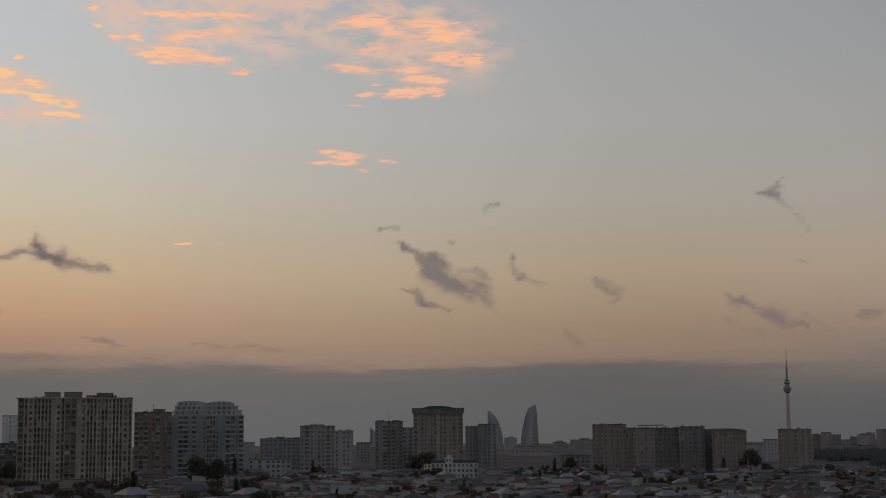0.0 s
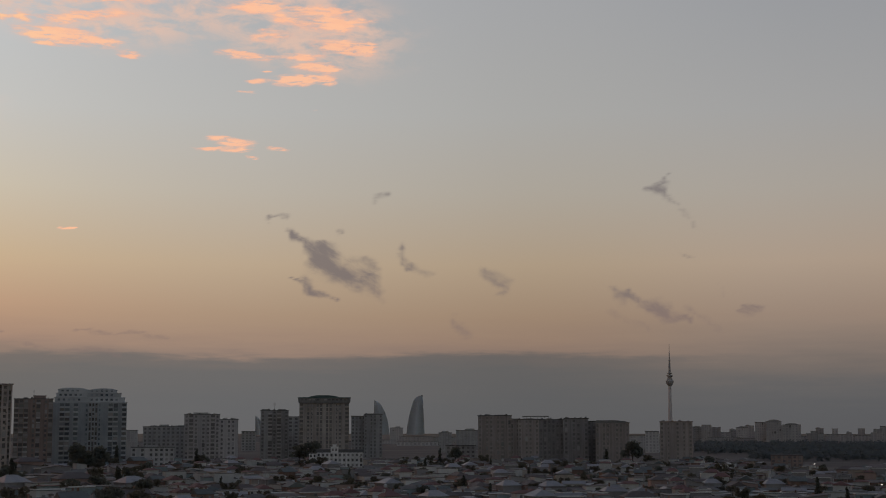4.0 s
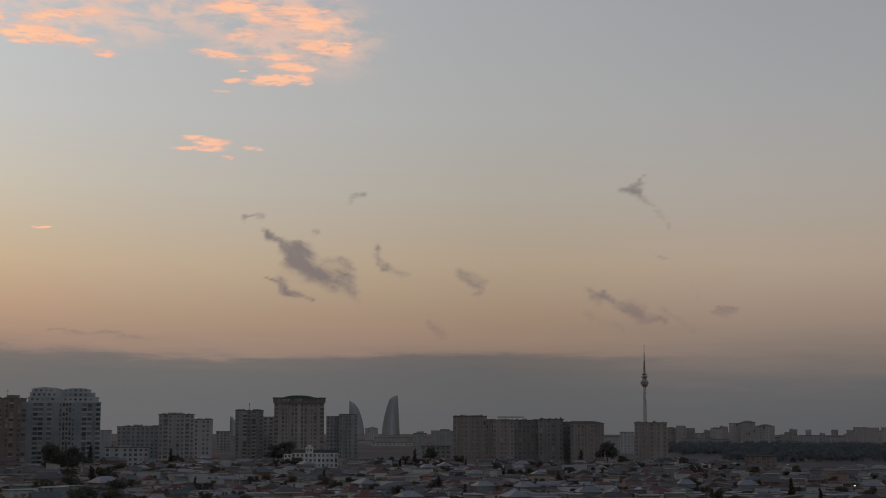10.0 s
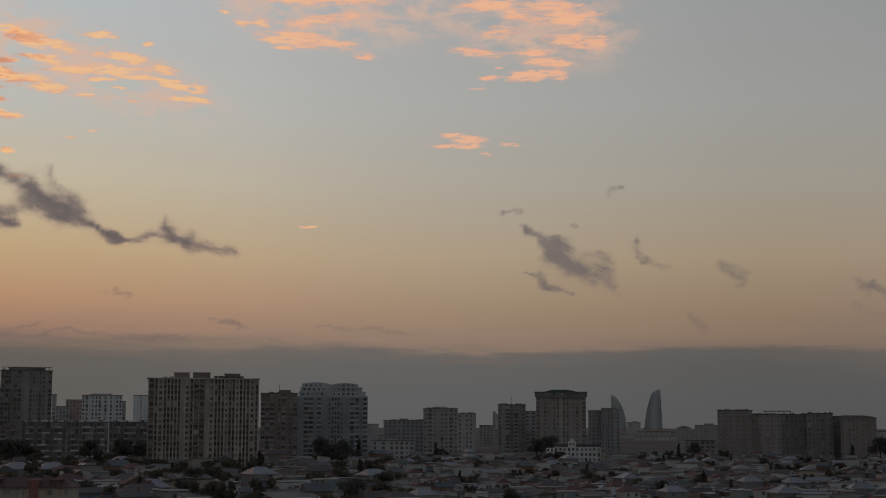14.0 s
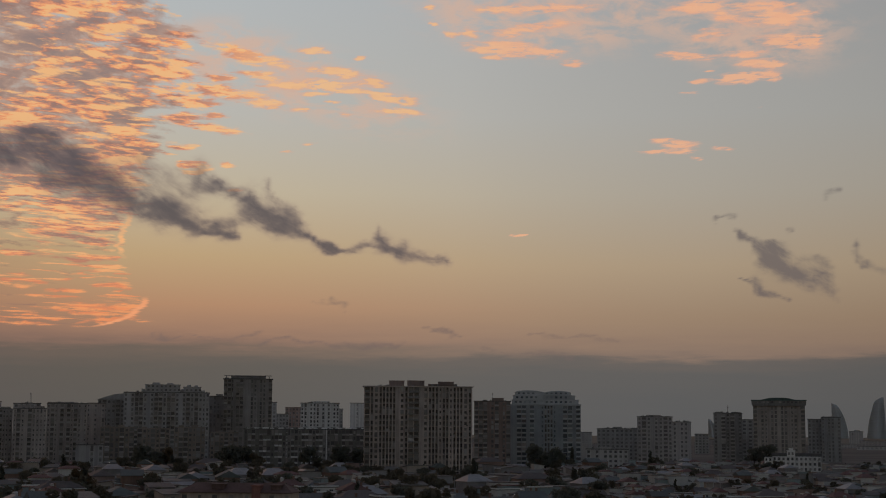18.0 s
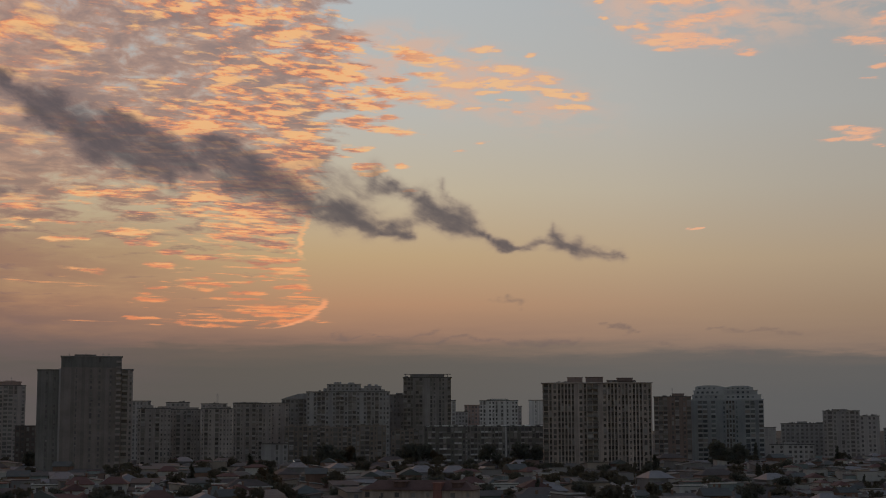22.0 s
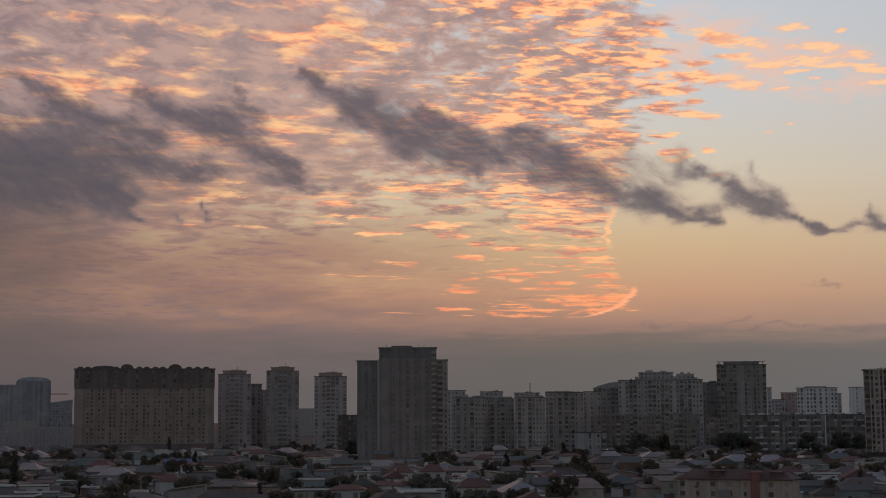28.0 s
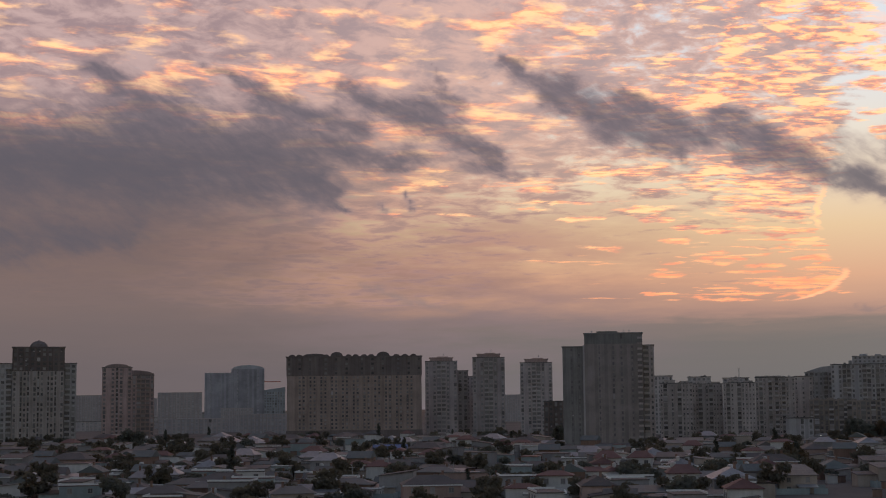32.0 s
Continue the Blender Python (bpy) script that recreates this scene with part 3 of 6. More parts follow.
def sheet_roof(name, rgb, rough=0.5, metal=0.25):
    """Ribbed roof sheets with rust and dust."""
    m, nt = material(name)
    co = node(nt, "ShaderNodeTexCoord").outputs["Object"]
    info = node(nt, "ShaderNodeObjectInfo").outputs["Random"]
    shift = node(nt, "ShaderNodeVectorMath", {0: co, 1: node(nt, "ShaderNodeCombineXYZ", {0: calc(nt, "MULTIPLY", info, 60.0)}).outputs[0]}, operation="ADD").outputs[0]
    patch = noise_at(nt, shift, 0.35, 5, 0.65)
    grain = noise_at(nt, shift, 3.0, 3, 0.6)
    k = calc(nt, "ADD", calc(nt, "MULTIPLY", patch, 0.9), calc(nt, "ADD", calc(nt, "MULTIPLY", grain, 0.3), calc(nt, "MULTIPLY", info, 0.5)))
    k = calc(nt, "ADD", k, 0.15)
    base = mix(nt, 1.0, (*rgb, 1.0), node(nt, "ShaderNodeCombineXYZ", {0: k, 1: k, 2: k}).outputs[0], "MULTIPLY")
    base = mix(nt, smooth(nt, patch, 0.56, 0.72, 0.0, 0.5), base, (0.16, 0.09, 0.06, 1.0))
    ribs = node(nt, "ShaderNodeTexWave", {"Vector": co, "Scale": 1.6, "Distortion": 0.3}, bands_direction="X").outputs[1]
    bp = node(nt, "ShaderNodeBump", {"Height": ribs, "Strength": 0.35, "Distance": 0.06})
    p = node(nt, "ShaderNodeBsdfPrincipled", {"Base Color": base, "Roughness": rough, "Metallic": metal, "Normal": bp.outputs[0]})
    node(nt, "ShaderNodeOutputMaterial", {0: p.outputs[0]})
    return m


def leafy(name, rgb, other):
    m, nt = material(name)
    isle = node(nt, "ShaderNodeNewGeometry").outputs["Random Per Island"]
    info = node(nt, "ShaderNodeObjectInfo").outputs["Random"]
    base = mix(nt, calc(nt, "FRACT", calc(nt, "ADD", isle, info)), (*rgb, 1.0), (*other, 1.0))
    p = node(nt, "ShaderNodeBsdfPrincipled", {"Base Color": base, "Roughness": 0.7, "Specular IOR Level": 0.2})
    thin = node(nt, "ShaderNodeBsdfTranslucent", {0: mix(nt, 1.0, base, (1.6, 1.5, 1.2, 1.0), "MULTIPLY")})
    both = node(nt, "ShaderNodeMixShader", {0: 0.4, 1: p.outputs[0], 2: thin.outputs[0]})
    node(nt, "ShaderNodeOutputMaterial", {0: both.outputs[0]})
    return m


def ground_material():
    m, nt = material("dusty_ground")
    co = node(nt, "ShaderNodeTexCoord").outputs["Object"]
    a = noise_at(nt, co, 0.012, 6, 0.6)
    b = noise_at(nt, co, 0.25, 5, 0.6)
    base = ramp(nt, calc(nt, "ADD", calc(nt, "MULTIPLY", a, 0.7), calc(nt, "MULTIPLY", b, 0.3)),
                [(0.3, (0.085, 0.08, 0.075, 1)), (0.5, (0.13, 0.12, 0.11, 1)), (0.7, (0.19, 0.17, 0.15, 1))])
    bp = node(nt, "ShaderNodeBump", {"Height": b, "Strength": 0.4, "Distance": 0.3})
    p = node(nt, "ShaderNodeBsdfPrincipled", {"Base Color": base, "Roughness": 0.95, "Specular IOR Level": 0.1, "Normal": bp.outputs[0]})
    node(nt, "ShaderNodeOutputMaterial", {0: p.outputs[0]})
    return m


BEIGE = surface("beige_plaster", (0.35, 0.305, 0.285))
WARM = surface("warm_limestone", (0.31, 0.275, 0.25))
OCHRE = surface("ochre_brick", (0.28, 0.22, 0.19))
BLUSH = surface("blush_stone", (0.37, 0.325, 0.31))
GREY = surface("grey_concrete", (0.30, 0.29, 0.28))
PALE = surface("pale_panel", (0.40, 0.37, 0.36), stain=0.25)
BRIGHT = surface("fresh_whitewash", (0.78, 0.77, 0.74), stain=0.12, streak=0.12)
LIME = surface("limewash", (0.60, 0.585, 0.57), stain=0.2, streak=0.2)
# cladding of the far glass pair, air haze mixed into its base colour
MIST_SLATE = surface("haze_paled_cladding", (0.30, 0.295, 0.315), rough=0.6, streak=0.12)
WHITE = surface("white_paint", (0.43, 0.415, 0.41), stain=0.15, streak=0.15)
RIBBED = surface("ribbed_stucco", (0.45, 0.385, 0.35))
BROWN = surface("brown_brick", (0.25, 0.19, 0.172))
ROSE = surface("rose_stone", (0.37, 0.275, 0.25))
SLATE = surface("blue_grey_cladding", (0.27, 0.29, 0.305), rough=0.6, streak=0.15)
SLATE_PALE = surface("pale_blue_cladding", (0.38, 0.39, 0.40), rough=0.6, streak=0.15)
DUSK = surface("dark_brick", (0.145, 0.12, 0.11))
CONCRETE_DARK = surface("weathered_concrete", (0.20, 0.19, 0.18))
# blue glass of the sail towers, base colour raised to include the haze
MIST_BLUE = surface("hazed_blue_glass_wall", (0.33, 0.365, 0.395), rough=0.5, streak=0.08, stain=0.12, spec=0.5)
# leaves of the far woods, lighter and bluer to paint in haze
WOOD_LEAF = leafy("haze_blued_leaves", (0.115, 0.132, 0.14), (0.12, 0.138, 0.146))
# far render, lightened in base colour to stand in for haze
MIST_GREY = surface("haze_paled_render", (0.41, 0.39, 0.385), stain=0.15, streak=0.15)
GREEN_ROOF = surface("green_copper", (0.075, 0.11, 0.10), rough=0.6)
TAR = surface("tar_roof", (0.095, 0.092, 0.09), rough=0.9)
STEEL = surface("painted_steel", (0.35, 0.34, 0.34), rough=0.5, metal=0.4)
RED_PAINT = surface("red_painted_steel", (0.42, 0.16, 0.12), rough=0.5)
PANE = glazing("window_glass", (0.10, 0.097, 0.097), (0.32, 0.30, 0.285), 0.24)
PANE_WORN = glazing("curtained_window_glass", (0.075, 0.07, 0.07), (0.28, 0.255, 0.24), 0.42)
BAY = glazing("glazed_bay", (0.13, 0.123, 0.12), (0.40, 0.38, 0.36), 0.28)
# distant panes, their dark tone raised in place of haze
PANE_SOFT = glazing("haze_lifted_window_glass", (0.17, 0.165, 0.165), (0.36, 0.35, 0.34), 0.25)
# panes brought near the far walls' tone, painting haze into the glass
PANE_MIST = glazing("haze_painted_window_glass", (0.31, 0.30, 0.298), (0.39, 0.38, 0.37), 0.2)
# two panes with lifted darks, imitating haze by lower contrast
PANE_DIM = glazing("haze_softened_window_glass", (0.15, 0.14, 0.138), (0.27, 0.25, 0.24), 0.2)
PANE_HAZE = glazing("haze_matched_window_glass", (0.205, 0.183, 0.17), (0.29, 0.257, 0.24), 0.2)
PANE_BLUE = glazing("blue_window_glass", (0.065, 0.08, 0.095), (0.28, 0.30, 0.31), 0.2)
SLOT = glazing("shaded_loggia_glass", (0.075, 0.07, 0.068), (0.19, 0.17, 0.155), 0.2)
PATCHED = glazing("patched_balcony_fronts", (0.22, 0.21, 0.205), (0.66, 0.65, 0.63), 0.4, 0.8)
PATCHED_DIM = glazing("weathered_balcony_fronts", (0.21, 0.192, 0.18), (0.43, 0.40, 0.38), 0.3, 0.8)
BARK = surface("bark", (0.07, 0.055, 0.045))
LEAF = leafy("dark_leaves", (0.10, 0.108, 0.098), (0.14, 0.146, 0.125))
LEAF_OLIVE = leafy("olive_leaves", (0.10, 0.098, 0.078), (0.135, 0.125, 0.10))
LEAF_RUST = leafy("autumn_leaves", (0.115, 0.082, 0.055), (0.09, 0.082, 0.055))
CYPRESS = leafy("cypress_leaves", (0.06, 0.066, 0.058), (0.085, 0.09, 0.075))
ROOF_GREY = sheet_roof("grey_sheet_roof", (0.14, 0.133, 0.122), 0.68, 0.08)
ROOF_RED = sheet_roof("red_sheet_roof", (0.135, 0.066, 0.057), 0.7, 0.0)
ROOF_BLUE = sheet_roof("blue_grey_sheet_roof", (0.105, 0.12, 0.116), 0.66, 0.08)
ROOF_PALE = sheet_roof("bare_metal_roof", (0.27, 0.268, 0.27), rough=0.5, metal=0.35)
ROOF_BROWN = sheet_roof("brown_slate_roof", (0.105, 0.09, 0.083), rough=0.75, metal=0.0)


# ---- mesh helpers ----
def soft_mesh(name, verts, faces, mat):
    me = bpy.data.meshes.new(name)
    me.from_pydata(verts, [], faces)
    me.materials.append(mat)
    return me


def boxes(name, items, mat):
    """One mesh of boxes (x0, x1, y0, y1, z0, z1)."""
    verts, faces = [], []
    for x0, x1, y0, y1, z0, z1 in items:
        k = len(verts)
        verts += [(x0, y0, z0), (x1, y0, z0), (x1, y1, z0), (x0, y1, z0), (x0, y0, z1), (x1, y0, z1), (x1, y1, z1), (x0, y1, z1)]
        faces += [(k, k + 3, k + 2, k + 1), (k + 4, k + 5, k + 6, k + 7), (k, k + 1, k + 5, k + 4), (k + 1, k + 2, k + 6, k + 5), (k + 2, k + 3, k + 7, k + 6), (k + 3, k, k + 4, k + 7)]
    return soft_mesh(name, verts, faces, mat)


def extruded(name, profile, y0, y1, mat):
    """A profile of (x, z), anticlockwise as seen from the street, given depth."""
    n = len(profile)
    verts = [(x, y0, z) for x, z in profile] + [(x, y1, z) for x, z in profile]
    faces = [tuple(range(n)), tuple(range(2 * n - 1, n - 1, -1))]
    faces += [(i, i + n, (i + 1) % n + n, (i + 1) % n) for i in range(n)]
    return soft_mesh(name, verts, faces, mat)


def arc(x0, x1, z, rise, n=10):
    """An arched profile standing on z."""
    pts = [(x0, z), (x1, z)]
    for i in range(1, n):
        a = math.pi * i / n
        pts.append(((x0 + x1) / 2 + (x1 - x0) / 2 * math.cos(a), z + rise * math.sin(a)))
    return pts


def lathe(name, rings, mat, n=20):
    """A turned body from (radius, z) rings."""
    verts, faces = [], []
    for r, z in rings:
        verts += [(r * math.cos(2 * math.pi * i / n), r * math.sin(2 * math.pi * i / n), z) for i in range(n)]
    for j in range(len(rings) - 1):
        faces += [(j * n + i, j * n + (i + 1) % n, (j + 1) * n + (i + 1) % n, (j + 1) * n + i) for i in range(n)]
    faces += [tuple(range(n - 1, -1, -1)), tuple(range((len(rings) - 1) * n, len(rings) * n))]
    return soft_mesh(name, verts, faces, mat)


def part(name, me, parent, label="", at=(0, 0, 0)):
    ob = new(name, me)
    ob.parent = parent
    ob.location = at
    if label:
        ob["label"] = label
    return ob


FOOTPRINTS = []


def polar(az, dist, z=0.0):
    return (dist * math.sin(radians(az)), dist * math.cos(radians(az)), z)


def base(name, az, dist, turn=0.0, label="", category="building", group="", z=0.0):
    """The root of a thing: x to the right along its front, y away from the street."""
    ob = new(name)
    ob.matrix_basis = pose(*polar(az, dist, z), 0, 0, -az + turn)
    return tagged(ob, label, category, group)


def keep_clear(az, dist, half, depth, turn=0.0):
    FOOTPRINTS.append((pose(*polar(az, dist), 0, 0, -az + turn).inverted(), half, depth))


# ---- ground ----
def ground():
    n, verts, faces = 96, [(0, 0, 0)], []
    rings = [60, 160, 300, 450, 650, 900, 1200, 1700, 2400, 3400, 4870]
    for r in rings:
        verts += [(r * math.cos(2 * math.pi * i / n), r * math.sin(2 * math.pi * i / n), 0) for i in range(n)]
    faces += [(0, 1 + i, 1 + (i + 1) % n) for i in range(n)]
    for j in range(len(rings) - 1):
        a, b = 1 + j * n, 1 + (j + 1) * n
        faces += [(a + i, b + i, b + (i + 1) % n, a + (i + 1) % n) for i in range(n)]
    return tagged(new("ground", soft_mesh("ground", verts, faces, ground_material())), "dusty city ground between low houses", "ground", kind="structure")


ground()


# ---- tall buildings ----
CELL = {"w": 3.0, "n": 2.2, "s": 1.9, "b": 3.2, ".": 2.0, "v": 2.6}


def facade(root, x0, width, height, floors, pattern, wall, pane, depth, each, z0=0.0, y0=0.0, rail=None, win=0.5, low=0.0, tall=0.52, recess=0.35, odd=1.0):
    """A wall with real window recesses. w window, n narrow window, s dark loggia slot, b balcony, v tall window strip, . blank."""
    total = sum(CELL[c] for c in pattern)
    step = (height - low) / floors
    items = [(x0, x0 + width, y0 + recess, y0 + depth, z0, z0 + height)]
    slots = []
    wins, rails, balc, bays = {}, [], [], []
    rnd = random.Random(round(width * 97 + height * 31 + floors))
    x = x0
    for c in pattern:
        cw = CELL[c] * width / total
        if c == ".":
            items.append((x, x + cw, y0, y0 + recess, z0, z0 + height))
            x += cw
            continue
        open_w = cw * {"w": win, "n": 0.42, "s": 0.64, "b": 0.8, "v": 0.6}[c]
        m = (cw - open_w) / 2
        items += [(x, x + m, y0, y0 + recess, z0, z0 + height), (x + cw - m, x + cw, y0, y0 + recess, z0, z0 + height)]
        open_h = step * {"w": tall, "n": tall * 0.9, "s": 0.9, "b": 0.84, "v": 0.78}[c]
        for fl in range(floors):
            zb = z0 + low + fl * step
            sill = zb + (step - open_h) * 0.55
            if c == "s":
                items.append((x + m, x + cw - m, y0 + recess * 0.9, y0 + recess, zb - 0.1, zb + 0.1))
            else:
                items += [(x + m, x + cw - m, y0 + 0.03, y0 + recess, zb, sill), (x + m, x + cw - m, y0 + 0.03, y0 + recess, sill + open_h, zb + step)]
            if c == "s":
                slots.append((x + m, x + cw - m, y0 + recess - 0.06, y0 + recess - 0.01, sill, sill + open_h))
            else:
                wins.setdefault((round(open_w, 3), round(open_h, 3)), []).append((x + cw / 2, sill + open_h / 2, fl))
            if c == "s" and rnd.random() < 0.34 * odd:
                front = y0 + recess * rnd.uniform(0.12, 0.5)
                bays.append((x + m, x + cw - m, front, front + 0.08, zb + 0.1, zb + step * rnd.choice((0.55, 0.97, 0.97))))
            if c == "s":
                rails.append((x + m, x + cw - m, y0 + recess * 0.62, y0 + recess * 0.62 + 0.1, zb + 0.1, zb + step * 0.32))
            if c in "wb" and rnd.random() < 0.16 * odd:
                grow = rnd.uniform(0.35, 0.95)
                wide = open_w * rnd.uniform(0.5, 0.62)
                bays.append((x + cw / 2 - wide, x + cw / 2 + wide, y0 - grow, y0 + 0.02, zb + 0.2, zb + step * rnd.uniform(0.86, 0.97)))
            elif c in "wn" and rnd.random() < 0.2 * odd:
                bx = x + rnd.uniform(0.1, 0.9) * (cw - 0.9)
                bays.append((bx, bx + 0.9, y0 - 0.4, y0 + 0.02, zb + 0.3, zb + 0.95))
            if c == "b" and rnd.random() < 0.93:
                balc.append((x + m * 0.4, x + cw - m * 0.4, zb))
        if c == "s":
            items += [(x - 0.32, x + 0.32, y0 - 0.45, y0 + 0.02, z0, z0 + height), (x + cw - 0.31, x + cw + 0.31, y0 - 0.447, y0 + 0.02, z0, z0 + height)]
        if c in "wn":
            items += [(x, x + cw, y0 - 0.05, y0 - 0.003, z0 + low + fl * step - 0.12, z0 + low + fl * step + 0.1) for fl in range(1, floors)]
        if low:
            items.append((x + m, x + cw - m, y0 + 0.03, y0 + recess, z0, z0 + low))
        x += cw
    part("wall", boxes("wall", items, wall), root)
    left, far_panes, far_balc = 300 if each else 0, [], []
    for (ww, hh), spots in wins.items():
        me = boxes("window", [(-ww / 2, ww / 2, 0, 0.05, -hh / 2, hh / 2)], pane) if left else None
        for px, pz, fl in spots:
            if left:
                part("window", me, root, at=(px, y0 + recess - 0.06, pz))
                left -= 1
            else:
                far_panes.append((px - ww / 2, px + ww / 2, y0 + recess - 0.06, y0 + recess - 0.01, pz - hh / 2, pz + hh / 2))
    if slots:
        part("loggia_glazing", boxes("loggia_glazing", slots, SLOT), root)["kind"] = "stuff"
    if bays:
        part("glazed_bays", boxes("glazed_bays", bays, BAY), root, "glazed-in balconies and air conditioners")["kind"] = "stuff"
    if far_panes:
        part("windows", boxes("windows", far_panes, pane), root)["kind"] = "stuff"
    if rails:
        part("loggia_rails", boxes("loggia_rails", rails, rail or wall), root)["kind"] = "stuff"
    if balc:
        bw = balc[0][1] - balc[0][0]
        one = [(0, bw, -1.1, 0.02, 0, 0.16), (0, bw, -1.1, -1.0, 0.16, 1.1), (0, 0.1, -1.0, 0.0, 0.16, 1.1), (bw - 0.1, bw, -1.0, 0.0, 0.16, 1.1)]
        if each:
            me = boxes("balcony", one, rail or wall)
            for bx, _, bz in balc:
                part("balcony", me, root, at=(bx, y0, bz))
        else:
            many = [(bx + q[0], bx + q[1], y0 + q[2], y0 + q[3], bz + q[4], bz + q[5]) for bx, _, bz in balc for q in one]
            part("balconies", boxes("balconies", many, rail or wall), root)["kind"] = "stuff"


def gable_wall(root, x, y0, depth, z0, height, floors, bays, wall, pane, way):
    """Windows on an end wall; way -1 for its left end, 1 for its right."""
    step, cw = height / floors, depth / bays
    row = []
    for fl in range(floors):
        for b in range(bays):
            yc, zc = y0 + (b + 0.5) * cw, z0 + (fl + 0.52) * step
            row.append((min(x, x + way * 0.04), max(x, x + way * 0.04), yc - cw * 0.2, yc + cw * 0.2, zc - step * 0.25, zc + step * 0.25))
    part("end_windows", boxes("end_windows", row, pane), root)["kind"] = "stuff"


def flat_roof(root, x0, width, z, y0, depth, mat=TAR, lip=0.35, thick=0.5, huts=(), hut_mat=None):
    part("roof", boxes("roof", [(x0 - lip, x0 + width + lip, y0 - lip, y0 + depth + lip, z + 0.004, z + thick)], mat), root)
    for hx, hw, hh in huts:
        part("roof_hut", boxes("roof_hut", [(x0 + hx, x0 + hx + hw, y0 + depth * 0.25, y0 + depth * 0.7, z + thick, z + thick + hh - 0.3),
                                            (x0 + hx - 0.25, x0 + hx + hw + 0.25, y0 + depth * 0.25 - 0.25, y0 + depth * 0.7 + 0.25, z + thick + hh - 0.3, z + thick + hh)], hut_mat or mat), root)


def aerial(root, x, y, z, h, r=0.12):
    part("aerial", boxes("aerial", [(x - r, x + r, y - r, y + r, z, z + h), (x - r * 7, x + r * 7, y - r * 0.6, y + r * 0.6, z + h * 0.7, z + h * 0.7 + r), (x - r * 4, x + r * 4, y - r * 0.6, y + r * 0.6, z + h * 0.85, z + h * 0.85 + r)], STEEL), root)


def roof_clutter(root, x0, width, z, depth):
    """Parapet stubs, vents, tanks and dishes along a roof."""
    rg = random.Random(round(width * 53 + z * 7))
    bits = []
    for k in range(int(width / 2.6)):
        x, s, hh = x0 + rg.uniform(0.5, width - 1.5), rg.uniform(0.4, 1.7), rg.uniform(0.25, 1.1)
        y = rg.uniform(0.2, depth * 0.6)
        bits.append((x, x + s, y, y + s, z, z + hh))
    part("roof_clutter", boxes("roof_clutter", bits, CONCRETE_DARK), root, "vents, tanks and dishes on the roof")["kind"] = "stuff"


def slab(name, az, dist, w, h, depth, floors, pattern, wall, pane=PANE, turn=0.0, each=False, label="", roof=TAR, huts=(), hut_mat=None, lip=0.35, group="", ends=False, **more):
    root = base(name, az, dist, turn, label, "building", group)
    facade(root, -w / 2, w, h, floors, pattern, wall, pane, depth, each, **more)
    flat_roof(root, -w / 2, w, h, 0, depth, roof, lip, 0.5, huts, hut_mat or wall)
    if dist < 1300 and w > 14 and h > 20:
        roof_clutter(root, -w / 2, w, h + 0.5, depth)
    if ends:
        gable_wall(root, -w / 2, 0.5, depth - 1, 0, h, floors, max(2, int(depth / 4.5)), wall, pane, -1)
        gable_wall(root, w / 2, 0.5, depth - 1, 0, h, floors, max(2, int(depth / 4.5)), wall, pane, 1)
    keep_clear(az, dist, w / 2, depth, turn)
    return root


# the pale ribbed slab of flats
a = slab("apartment_block", 0.98, 800, 58.0, 48.2, 16, 16, "bswsssss.wsbb.wsssnssnsssws", RIBBED, each=True, rail=CONCRETE_DARK, recess=1.1, turn=3, ends=True, lip=0.9, roof=RIBBED,
         label="beige ribbed apartment block with dark loggia columns", hut_mat=BROWN, huts=((13.5, 8, 3.0), (23.5, 9, 3.1), (35, 15, 1.3), (40.5, 8, 2.6)))
# brown block beside it
b = slab("apartment_block", 3.85, 1000, 24.5, 44.0, 14, 14, "bbb.wb.wb", BROWN, each=False, rail=PATCHED_DIM, label="reddish brown brick flats with white balconies", huts=((12, 8, 2.0),))
aerial(b, 0, 5, 46, 4)


# blue-clad twin-stepped block with an arched crown
def crowned_block():
    root = base("apartment_tower", 5.9, 1030, 0, "blue-grey clad apartment tower with an arched stepped crown", "building")
    facade(root, -24.4, 48.8, 42.0, 13, "..bb.b..nsssn..bb.b", SLATE, PANE_BLUE, 18, True, recess=0.4, rail=SLATE_PALE)
    part("parapet", boxes("parapet", [(-24.7, 24.7, -0.3, 5.0, 42.0, 42.8)], SLATE_PALE), root)
    for x0, x1, top in ((-23.4, -1.9, 52.6), (-1.85, 23.0, 52.2)):
        for k, (inset, z0, z1) in enumerate(((0, 42.8, 46.0), (1.0, 46.0, 49.0), (2.2, 49.0, top - 1.2))):
            xa, xb = x0 + (inset if x0 < -10 else 0), x1 - (2.4 * inset if x1 > 10 else 0)
            part("setback_storey", boxes("setback_storey", [(xa, xb, 1.5 + k, 17, z0 + 0.01, z1), (xa - 0.3, xb + 0.3, 1.2 + k, 17.3, z1 - 0.4, z1 + 0.02)], SLATE_PALE), root)
            part("window_row", boxes("window_row", [(xa + 2 + i * 3.3, xa + 3.6 + i * 3.3, 1.42 + k, 1.5 + k, z0 + 0.9, z0 + 2.3) for i in range(int((xb - xa - 3) / 3.3))], PANE_BLUE), root)["kind"] = "stuff"
        part("arched_roof", extruded("arched_roof", arc(x0 + 2.6, x1 - (6.0 if x1 > 10 else 1.0), top - 1.2, 1.1), 4, 16, SLATE_PALE), root)
    part("lower_wing", boxes("lower_wing", [(24.4, 30.0, 2, 16, 0, 16)], PALE), root)
    keep_clear(5.9, 1030, 28, 18)


crowned_block()

